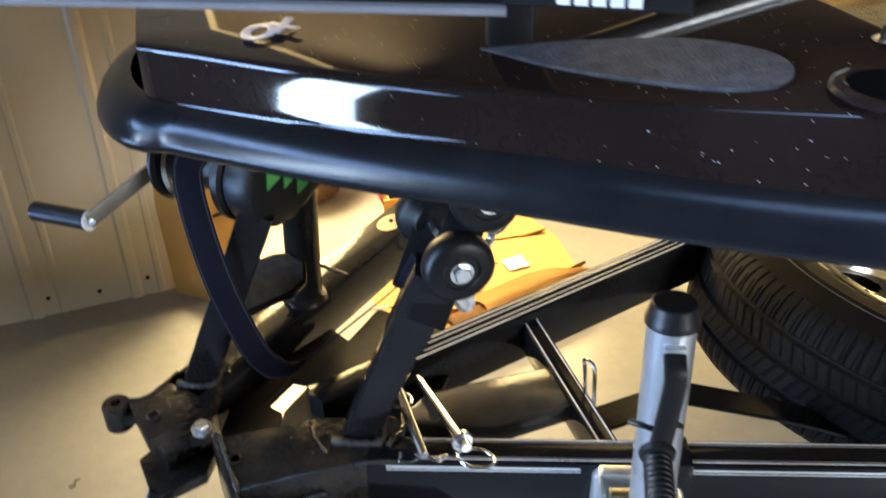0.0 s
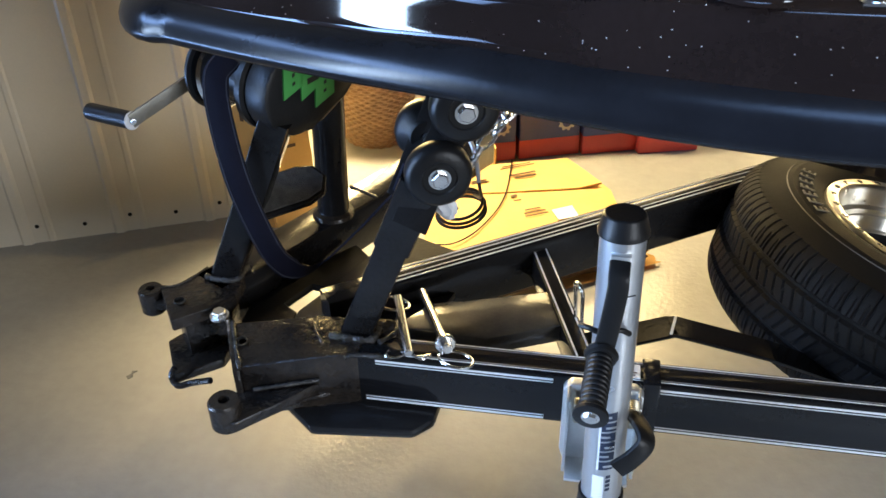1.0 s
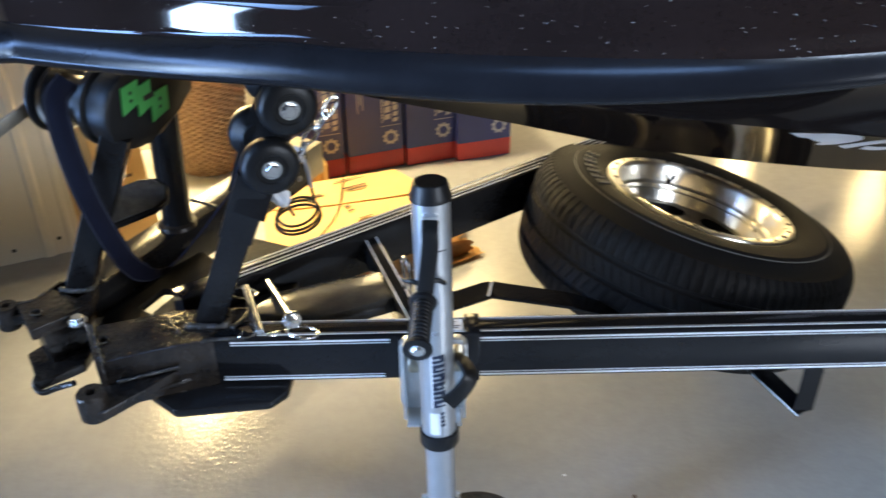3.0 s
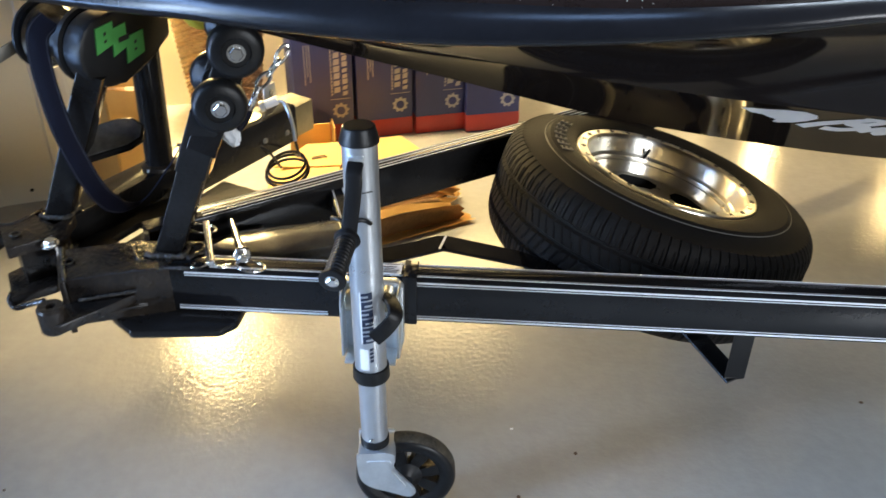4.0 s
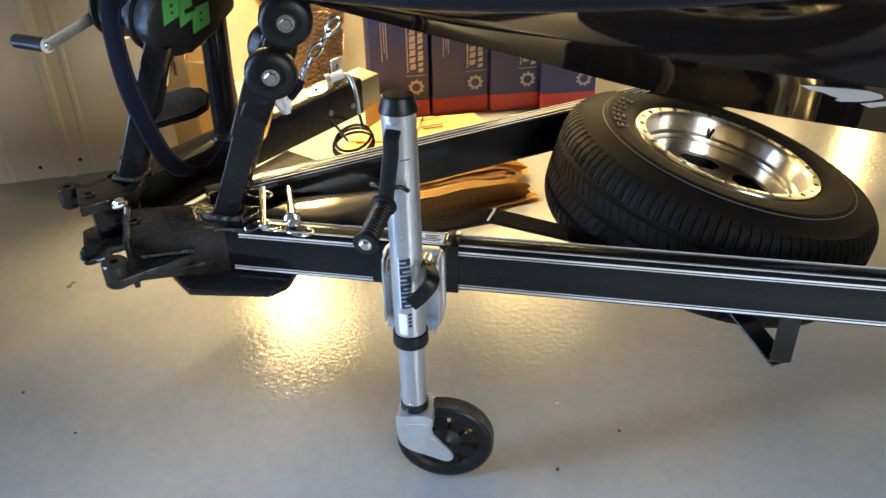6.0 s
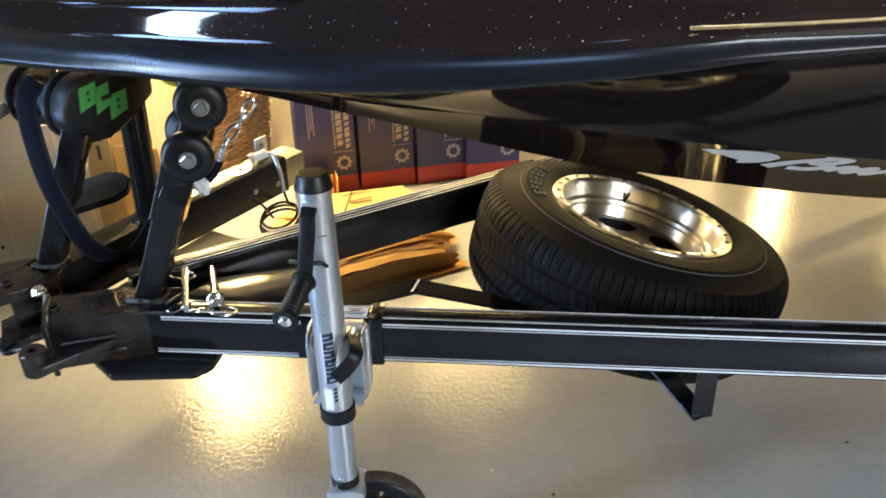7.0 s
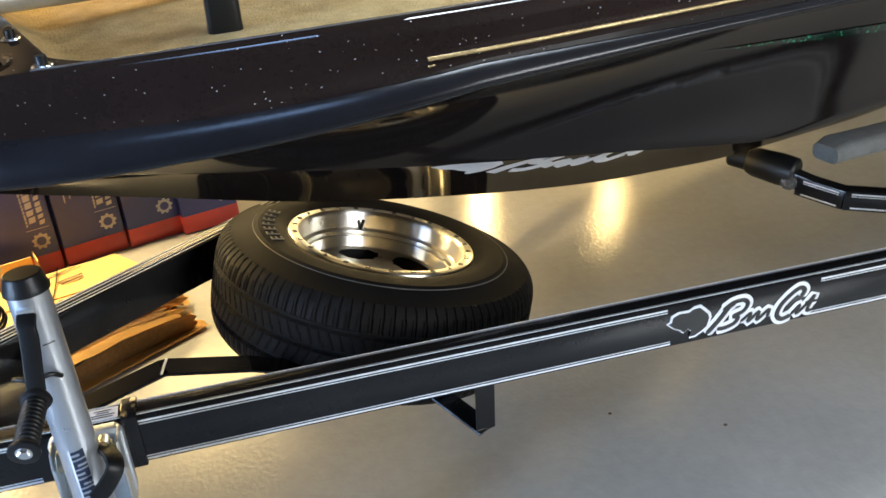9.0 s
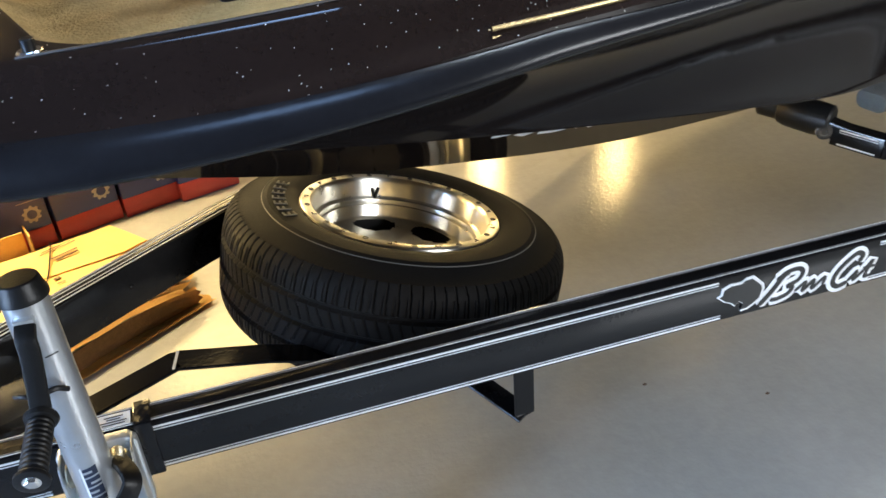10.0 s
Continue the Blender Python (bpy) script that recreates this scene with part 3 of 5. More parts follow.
def stroke(pts, w, o, u, v, thick, bm=None):
    """A flat rounded ribbon through 2D places in the plane along u and v."""
    o, u, v = Vector(o), Vector(u).normalized(), Vector(v).normalized()
    path = smoothed([o + u * x + v * y for x, y in pts], 6)
    n = len(path)
    sc = [0.55 if k in (0, n - 1) else 1.0 for k in range(n)]
    return sweep(bm or bmesh.new(), circle(w / 2, 8, thick / (w / 2)), path, u.cross(v), sc)


def badge(o, u, v, size, parent, white, black, outline=True):
    """Plain blob and slanted flourishes, as a decal size metres long."""
    k = size / 0.37
    n = Vector(u).normalized().cross(Vector(v).normalized())
    blob = [(0.011, 0.050), (0.018, 0.053), (0.020, 0.065), (0.034, 0.071), (0.056, 0.070), (0.065, 0.076), (0.079, 0.077), (0.090, 0.067), (0.100, 0.057), (0.103, 0.047), (0.099, 0.028), (0.088, 0.019), (0.074, 0.011), (0.061, 0.010), (0.065, 0.024), (0.056, 0.031), (0.047, 0.024), (0.038, 0.032), (0.025, 0.038), (0.018, 0.044)]
    lines = [([(0.101, 0.007), (0.126, 0.034), (0.149, 0.064), (0.162, 0.071)], 0.0125), ([(0.135, 0.058), (0.158, 0.072), (0.182, 0.073), (0.192, 0.062), (0.184, 0.046), (0.162, 0.038), (0.173, 0.032), (0.164, 0.019), (0.142, 0.013), (0.126, 0.014)], 0.0105),
             ([(0.180, 0.020), (0.203, 0.036), (0.198, 0.016), (0.222, 0.036), (0.220, 0.016), (0.246, 0.036), (0.244, 0.018)], 0.0085), ([(0.322, 0.052), (0.328, 0.066), (0.315, 0.074), (0.293, 0.060), (0.273, 0.038), (0.268, 0.016), (0.281, 0.004), (0.302, 0.009)], 0.0115),
             ([(0.302, 0.010), (0.322, 0.030), (0.316, 0.010), (0.338, 0.028), (0.356, 0.048), (0.342, 0.014), (0.354, 0.012)], 0.0085), ([(0.335, 0.034), (0.364, 0.033)], 0.007)]
    cx, cy = 0.053, 0.042
    back = plate([((cx + (x - cx) * 1.13) * k, (cy + (y - cy) * 1.17) * k) for x, y in blob], o, u, v, 0.002)
    for pts, w in lines:
        stroke([(x * k, y * k) for x, y in pts], (w + (0.017 if outline else 0.0)) * k, o, u, v, 0.0012, back)
    part("badge_outline" if outline else "badge", back, white, parent, "white outlined vinyl badge", 0)
    if outline:
        front = plate([(x * k, y * k) for x, y in blob], Vector(o) + n * 0.0012, u, v, 0.002)
        for pts, w in lines:
            stroke([(x * k, y * k) for x, y in pts], w * k, Vector(o) + n * 0.0014, u, v, 0.0012, front)
        part("badge_fill", front, black, parent, "black vinyl badge fill", 0)


def stripes(parent, o, u, n, spans, offsets, material=None):
    """Pinstripes along u on the face with normal n."""
    v = Vector(n).cross(Vector(u)).normalized()
    for a, b in spans:
        for d, w in offsets:
            part("pinstripe", box(Vector(o) + Vector(u) * (a + b) / 2 + v * d + Vector(n) * 0.0005, u, v, None, b - a, w, 0.0012), material or M_WHITE, parent, "grey pinstripe" if material else "white vinyl pinstripe", 0)


def trailer():
    t = thing("boat_trailer", (1.0, 0.5, 0.42), "gloss black steel boat trailer frame with white pinstripes", "trailer")
    zc, h = (ZB + ZT) / 2, ZT - ZB
    near = part("frame_beam", bar((-0.03, 0.027, zc), (3.6, 0.027, zc), 0.054, h, 0.006), M_BEAM, t, "satin black box beam with white pinstripes and badge")
    far = part("frame_beam", bar(FAR0 - FARD * 0.34 + FARN * 0.027 + Z * zc, FAR0 + FARD * 3.2 + FARN * 0.027 + Z * zc, 0.054, h, 0.006), M_BLACK, t, "gloss black box beam with white pinstripes")
    for a, b in ((0.0, 0.290), (0.456, 1.49), (1.85, 3.6)):
        stripes(near, (0, 0, 0), X, -Y, ((a, b),), ((0.5145, 0.0036), (0.5085, 0.0014)))
        stripes(near, (0, 0, 0), X, -Y, ((a - 0.02, b + (0.012 if b > 1 else -0.012)),), ((0.4295, 0.0036), (0.4355, 0.0014)))
    stripes(near, (0, 0, ZT), X, Z, ((0.05, 3.6),), ((0.0065, 0.0012), (0.047, 0.0012)))
    stripes(near, (0, 0, ZT), X, Z, ((0.05, 3.6),), ((0.0105, 0.0010), (0.0425, 0.0010)), M_GREYTRIM)
    stripes(far, FAR0 + Z * ZT, FARD, Z, ((-0.22, 3.0),), ((0.009, 0.0032), (0.020, 0.0018), (0.034, 0.0018), (0.045, 0.0032)))
    badge((1.483, -0.0012, 0.430), X, Z, 0.37, near, M_WHITE, M_INK)
    # small warning label on the beam's top beside the jack, writing as bars
    lab = part("warning_label", plate([(-0.026, -0.016), (0.026, -0.016), (0.026, 0.016), (-0.026, 0.016)], (0.398, 0.023, ZT + 0.0032), X, Y, 0.001), M_WHITE, near, "small white paper label")
    for k, (y, w) in enumerate(((0.008, 0.030), (0.002, 0.022), (-0.004, 0.042), (-0.010, 0.036))):
        part("print_bar", box((0.398, 0.023 + y, ZT + 0.0042), X, Y, None, w, 0.0022, 0.0006), M_INK, lab, "", 0)
    for d in (0.31, 0.62, 0.95):
        q = FAR0 + FARD * d - FARN * 0.001 + Z * 0.478
        part("rivet", lathe([(0, 0.003), (0.004, 0.002), (0.006, 0)], q, -FARN, 12), M_BLACK, far, "small rivet")
    # head of the near side, where the folded tongue unhooks
    part("head_tube", prism([(-0.262, 0.046), (-0.208, -0.064), (-0.05, -0.006), (-0.028, -0.002), (-0.028, 0.054), (0.02, 0.10), (-0.12, 0.085)], ZB - 0.004, ZT + 0.002, None, 0.007), M_RUSTY, t, "worn black welded head tube with rust marks")
    fu = Vector((0.44, -0.90, 0)).normalized()
    part("head_plate", plate([(-0.072, -0.062), (0.068, -0.062), (0.068, 0.058), (-0.072, 0.058)], (-0.240, -0.010, 0.468), fu, Z, 0.012, None, 0.003), M_RUSTY, t, "worn black end plate")
    part("hinge_lug", lathe([(0.009, 0), (0.023, 0), (0.026, 0.004), (0.026, 0.05), (0.023, 0.054), (0.009, 0.054), (0.009, 0)], (-0.217, -0.117, 0.452), Z, 24), M_RUSTY, t, "drilled hinge lug")
    part("gusset", prism([(-0.236, -0.09), (-0.222, -0.142), (-0.195, -0.14), (-0.14, -0.082), (-0.09, -0.03), (-0.19, -0.05)], 0.458, 0.478, None, 0.003), M_RUSTY, t)
    part("gusset", prism([(-0.225, -0.075), (-0.10, -0.03), (-0.06, -0.005), (-0.2, -0.03)], 0.437, 0.449, None, 0.002), M_RUSTY, t)
    part("bolt_hole", lathe([(0.0, -0.004), (0.009, -0.004), (0.0095, 0.0008), (0.0115, 0.0008), (0.012, -0.001)], (-0.226, -0.004, ZT + 0.0060), Z, 20), M_INK, t, "dark drilled hole")
    weld([(-0.262, 0.048, ZT + 0.001), (-0.236, -0.006, ZT + 0.003), (-0.207, -0.066, ZT + 0.001)], 0.0045, t, 1)
    weld([(-0.05, -0.009, ZT - 0.002), (-0.028, -0.003, ZT), (0.03, -0.001, ZT)], 0.004, t, 2)
    weld([(-0.19, -0.064, 0.482), (-0.14, -0.047, 0.484), (-0.09, -0.026, 0.483)], 0.004, t, 3)
    weld([(-0.12, 0.087, ZT), (-0.115, 0.05, ZT + 0.003), (-0.09, 0.012, ZT + 0.003)], 0.003, t, 4)
    bolt((-0.293, 0.064, 0.521), Z, 0.013, 0.013, t)
    # skid pan below the head
    part("skid_pan", prism([(-0.16, -0.02), (-0.10, -0.07), (0.07, -0.052), (0.10, -0.02), (0.11, 0.10), (-0.12, 0.12)], 0.396, 0.418, None, 0.008), M_BLACK, t, "black folded pan below the head")
    # post with bow rollers
    p0, p1 = Vector((-0.045, 0.066, ZT)), Vector((0.072, 0.058, 0.82))
    post = part("roller_post", bar(p0, p1, 0.052, 0.05, 0.005, Y), M_BLACK, t, "black square bow roller post")
    d = (p1 - p0).normalized()
    part("sleeve", bar(p0 + d * 0.20, p1 + d * 0.012, 0.060, 0.058, 0.006, Y), M_BLACK, post, "black upper sleeve")
    weld([(-0.085, 0.035, ZT + 0.004), (-0.05, 0.03, ZT + 0.006), (-0.012, 0.036, ZT + 0.004), (-0.008, 0.075, ZT + 0.004)], 0.007, t, 5)
    weld([(0.0, 0.03, ZT + 0.003), (0.02, 0.06, ZT + 0.002), (0.018, 0.10, ZT + 0.002)], 0.005, t, 6)
    pa, pb = Vector((0.149, 0.02, 0.955)), Vector((0.113, 0.007, 0.857))
    for o in (0.052, 0.135):
        part("roller_bracket", sweep(bmesh.new(), rrect(0.008, 0.055, 0.002), (p1 + CN * (o - 0.09) - d * 0.06, pb + CN * o, pa + CN * o + Vector((0.012, 0, 0.02))), X), M_BLACK, t, "black roller side plate")
    for p in (pa, pb):
        part("roller_shaft", rod(p + CN * 0.004, p + CN * 0.186, 0.0095, 16), M_CHROME, t, "bright roller shaft")
        for o, f in ((0.020, 1), (0.168, -1)):
            w = part("bow_roller", lathe([(0.012, -0.014), (0.024, -0.014), (0.026, -0.017), (0.040, -0.016), (0.047, -0.010), (0.049, 0.0), (0.049, 0.010), (0.044, 0.020), (0.030, 0.027), (0.027, 0.034), (0.012, 0.034)], p + CN * o, CN * f, 36), M_PLASTIC, t, "black moulded bow roller", 50)
            if f > 0:
                bolt(p + CN * 0.006, -CN, 0.0125, 0.010, w)
    # spine plate, cross channel and carrier
    part("spine", prism([(0.005, 0.11), (0.055, 0.185), (0.29, 0.262), (0.315, 0.165), (0.17, 0.10)], 0.462, 0.50, None, 0.006), M_PLATE, t, "dull grey shiny flat spine plate")
    ch = part("cross_channel", bar((0.236, 0.385, 0.475), (0.345, 0.05, 0.475), 0.036, 0.06, 0.004), M_BEAM, t, "black cross channel with pinstripes")
    cu = (Vector((0.345, 0.05, 0)) - Vector((0.236, 0.385, 0))).normalized()
    stripes(ch, Vector((0.236, 0.385, 0.505)), cu, Z, ((0.0, 0.34),), ((-0.012, 0.003), (0.012, 0.003)))
    part("web_plate", prism([(-0.189, 0.166), (-0.152, 0.239), (-0.10, 0.36), (-0.055, 0.46), (0.12, 0.38), (0.06, 0.16), (-0.04, 0.09), (-0.19, 0.09)], 0.452, 0.468, None, 0.003), M_MATTE, t, "matt black web plate between the beams")
    part("web_plate", prism([(-0.228, 0.185), (-0.191, 0.258), (-0.152, 0.243), (-0.10, 0.36), (-0.14, 0.40), (-0.20, 0.325), (-0.285, 0.175), (-0.285, 0.10), (-0.192, 0.09), (-0.192, 0.166)], 0.449, 0.465, None, 0.003), M_MATTE, t, "matt black web plate with a slot")
    part("carrier_bar", sweep(bmesh.new(), rrect(0.056, 0.007, 0.002), ((0.30, 0.152, 0.449), (0.490, 0.234, 0.459), (0.496, 0.234, 0.459), (0.66, 0.208, 0.445), (0.9, 0.26, 0.33))), M_BEAM, t, "flat black spare wheel carrier bar", 12)
    part("bend_mark", box((0.492, 0.232, 0.4635), Vector((0.2, 1, 0)), Vector((-1, 0.2, 0)), None, 0.054, 0.005, 0.0012), M_WHITE, t, "thin white line across the bend", 0)
    bm = bar((1.103, 0.018, 0.421), (1.103, 0.018, 0.300), 0.045, 0.006, 0.002, (-0.27, 0.96, 0))
    bar((1.1045, 0.0145, 0.3015), (0.955, 0.245, 0.366), 0.046, 0.006, 0.002, Z, bm)
    part("carrier_hanger", bm, M_BEAM, t, "black bent flat-bar carrier hanger", 20)
    # hairpin clip standing on the channel
    clip = [(0.318, 0.175, 0.49), (0.314, 0.18, 0.55), (0.312, 0.183, 0.572), (0.318, 0.172, 0.58), (0.325, 0.16, 0.572), (0.327, 0.156, 0.54), (0.329, 0.15, 0.492)]
    part("hairpin_clip", tube(smoothed(clip, 6), 0.0035, 8), M_CHROME, t, "bright wire hairpin clip")
    # second, striped support arm with its keel roller, and the carpeted bunk end
    arm = part("support_arm", bar((2.355, 0.74, 0.335), (2.43, 0.62, 0.325), 0.05, 0.062, 0.005), M_BEAM, t, "black support arm with pinstripes")
    arm2 = part("support_arm", bar((2.425, 0.627, 0.325), (2.85, 0.35, 0.33), 0.05, 0.064, 0.005), M_BEAM, t, "black support arm with pinstripes")
    for q0, q1, par in (((2.355, 0.74, 0.335), (2.43, 0.62, 0.325), arm), ((2.425, 0.627, 0.325), (2.85, 0.35, 0.33), arm2)):
        a, b = Vector(q0), Vector(q1)
        u = (b - a).normalized()
        L = (b - a).length
        nrm = u.cross(Z).normalized()
        nrm = nrm if nrm.y < 0 else -nrm
        stripes(par, a + nrm * 0.025, u, nrm, ((0.02, L - 0.015),), ((0.022, 0.004), (-0.022, 0.004), (0.015, 0.0015)))
    ax = Vector((-0.55, 0.84, 0.06)).normalized()
    part("keel_roller", lathe([(0.012, 0), (0.040, 0), (0.047, 0.006), (0.050, 0.05), (0.046, 0.13), (0.040, 0.15), (0.034, 0.155), (0.034, 0.21), (0.030, 0.216), (0.008, 0.216)], (2.352, 0.752, 0.362), ax, 32), M_PLASTIC, t, "black keel roller")
    part("roller_cheek", bar((2.335, 0.772, 0.352), (2.385, 0.692, 0.335), 0.050, 0.052, 0.008), M_BLACK, t, "black cheek plate holding the roller")
    face = Vector((-0.55, -0.75, 0.3)).normalized()
    p = Vector((2.330, 0.757, 0.338)) + face * 0.028
    part("washer", lathe([(0.006, 0.0), (0.023, 0.0), (0.024, 0.002), (0.023, 0.004), (0.006, 0.004)], p, face, 28), M_CHROME, t, "bright zinc washer")
    part("pivot_pin", rod(p - face * 0.05, p, 0.012, 14), M_BLACK, t)
    bolt(p + face * 0.004, face, 0.013, 0.012, t)
    bm = sweep(bmesh.new(), rrect(0.09, 0.055, 0.02, 5), [sw(2.48, -0.35, 0.565), sw(2.52, -0.352, 0.57), sw(2.8, -0.36, 0.545), sw(4.6, -0.38, 0.52)], (0, 0, 1), [0.85, 1, 1, 1])
    part("bunk", bm, M_BUNK, t, "pale worn carpet covered bunk")
    part("bunk_bracket", bar(sw(2.9, -0.355, 0.38), sw(2.9, -0.355, 0.53), 0.04, 0.04), M_BEAM, t)
    part("rear_hanger", bar((2.6, 0.03, zc), (2.9, 0.36, 0.36), 0.05, 0.06), M_BEAM, t)
    return t


trailer()


def tongue():
    t = thing("swing_tongue", (-0.3, 0.15, 0.42), "gloss black folded-back swing tongue with winch posts and coupler", "trailer tongue")
    zc, h = (ZB + ZT) / 2, ZT - ZB
    c0 = Vector((-0.265, 0.302, 0))
    a, b = c0 - TOND * 0.17 + Z * zc, c0 + TOND * 0.585 + Z * zc
    tb = part("tongue_tube", bar(a, b, 0.082, h, 0.006), M_BLACK, t, "gloss black box tube")
    sa = c0 + TOND * 0.24 + Z * (ZT + 0.001)
    weld([sa + TONN * 0.04, sa, sa - TONN * 0.04], 0.003, t, 11)
    weld([c0 - TOND * 0.10 + TONN * 0.042 + Z * ZT, c0 - TOND * 0.1 + Z * (ZT + 0.002), c0 - TOND * 0.1 - TONN * 0.042 + Z * ZT], 0.003, t, 12)
    for d, z in ((0.46, 0.468), (0.545, 0.458)):
        bolt(c0 + TOND * d - TONN * 0.041 + Z * z, -TONN, 0.006, 0.005, tb, M_DULL, "dull hex bolt head")
    part("label_patch", plate([(0.04 * math.cos(k * 0.5236) , 0.026 * math.sin(k * 0.5236)) for k in range(12)], c0 + TOND * 0.45 + Z * (ZT + 0.001), TOND, TONN, 0.001), M_GALV, tb, "oval metal rating plate")
    # galvanised coupler end: a channel with a standing tab
    e = b - TOND * 0.015
    cp = part("coupler", bar(e - TONN * 0.037, e + TOND * 0.085 - TONN * 0.037, 0.006, 0.088, 0.002), M_GALV, t, "yellowish galvanised coupler end")
    part("coupler_top", bar(e + Z * 0.041, e + TOND * 0.085 + Z * 0.041, 0.078, 0.006, 0.002), M_GALV, cp)
    part("coupler_side", bar(e + TONN * 0.037, e + TOND * 0.085 + TONN * 0.037, 0.006, 0.088, 0.002), M_GALV, cp)
    tab = part("bracket_tab", plate([(-0.022, 0), (0.022, 0), (0.022, 0.055), (-0.022, 0.055)], b - TOND * 0.03 + TONN * 0.02 + Z * (ZT - zc), TOND, Z, 0.005, None, 0.001), M_ZINC, t, "zinc bracket tab")
    bolt(b - TOND * 0.03 + TONN * 0.017 + Z * (ZT - zc + 0.032), -TONN, 0.008, 0.006, tab)
    # hinge head
    part("hinge_head", prism([(-0.43, 0.122), (-0.40, 0.135), (-0.365, 0.20), (-0.29, 0.19), (-0.285, 0.12), (-0.315, 0.082), (-0.37, 0.034)], 0.50, ZT, None, 0.004), M_RUSTY, t, "worn black hinge top plate")
    part("hinge_web", prism([(-0.40, 0.11), (-0.365, 0.18), (-0.30, 0.18), (-0.30, 0.12), (-0.36, 0.06)], ZB, 0.502, None, 0.003), M_RUSTY, t)
    part("hinge_base", prism([(-0.42, 0.09), (-0.39, 0.14), (-0.29, 0.15), (-0.30, 0.06), (-0.37, 0.005)], 0.405, 0.428, None, 0.004), M_RUSTY, t)
    part("hinge_lug", lathe([(0.008, 0), (0.020, 0), (0.023, 0.004), (0.023, 0.046), (0.020, 0.05), (0.008, 0.05), (0.008, 0)], (-0.450, 0.122, 0.472), Z, 24), M_RUSTY, t, "drilled hinge lug")
    part("lug_arm", prism([(-0.452, 0.145), (-0.45, 0.10), (-0.40, 0.115), (-0.39, 0.145)], 0.485, 0.508, None, 0.003), M_RUSTY, t)
    part("bolt_hole", lathe([(0.0, -0.004), (0.008, -0.004), (0.0085, 0.0008), (0.0105, 0.0008), (0.011, -0.001)], (-0.375, 0.085, ZT + 0.006), Z, 20), M_INK, t, "dark drilled hole")
    part("latch", tube(smoothed([(-0.375, 0.02, 0.43), (-0.38, 0.012, 0.415), (-0.365, 0.002, 0.405), (-0.34, 0.008, 0.41), (-0.30, 0.0, 0.428)], 6), 0.006, 10), M_RUSTY, t, "small black latch")
    weld([(-0.43, 0.124, ZT), (-0.40, 0.137, ZT), (-0.368, 0.195, ZT)], 0.003, t, 13)
    # posts
    part("front_post", bar((-0.325, 0.19, ZT), (-0.195, 0.205, 0.84), 0.052, 0.052, 0.005, Y), M_BLACK, t, "black square winch post")
    weld([(-0.36, 0.165, ZT + 0.003), (-0.335, 0.158, ZT + 0.004), (-0.298, 0.163, ZT + 0.004), (-0.292, 0.21, ZT + 0.003)], 0.006, t, 14)
    part("rear_post", rod((-0.187, 0.417, ZT), (-0.172, 0.415, 0.92), 0.032, 28), M_BLACK, t, "black round winch post")
    part("post_collar", lathe([(0.032, 0.012), (0.041, 0.007), (0.043, 0)], (-0.187, 0.417, ZT), Z, 28), M_RUSTY, t)
    # step pad
    su, sv = Vector((0.80, 0.58, 0.10)).normalized(), Vector((-0.58, 0.80, 0.38)).normalized()
    pad = [(-0.02, -0.042), (0.09, -0.044), (0.122, -0.032), (0.136, 0.0), (0.122, 0.032), (0.09, 0.044), (-0.02, 0.042)]
    st = part("step_pad", plate(pad, Vector((-0.262, 0.215, 0.666)), su, sv, 0.016, None, 0.004), M_BLACK, t, "black step pad with gritty top")
    part("grip_tape", plate([(x * 0.92 + 0.004, y * 0.86) for x, y in pad], Vector((-0.262, 0.215, 0.666)) + su.cross(sv) * 0.0095, su, sv, 0.003), M_GRIT, st, "gritty grip tape")
    return t


tongue()


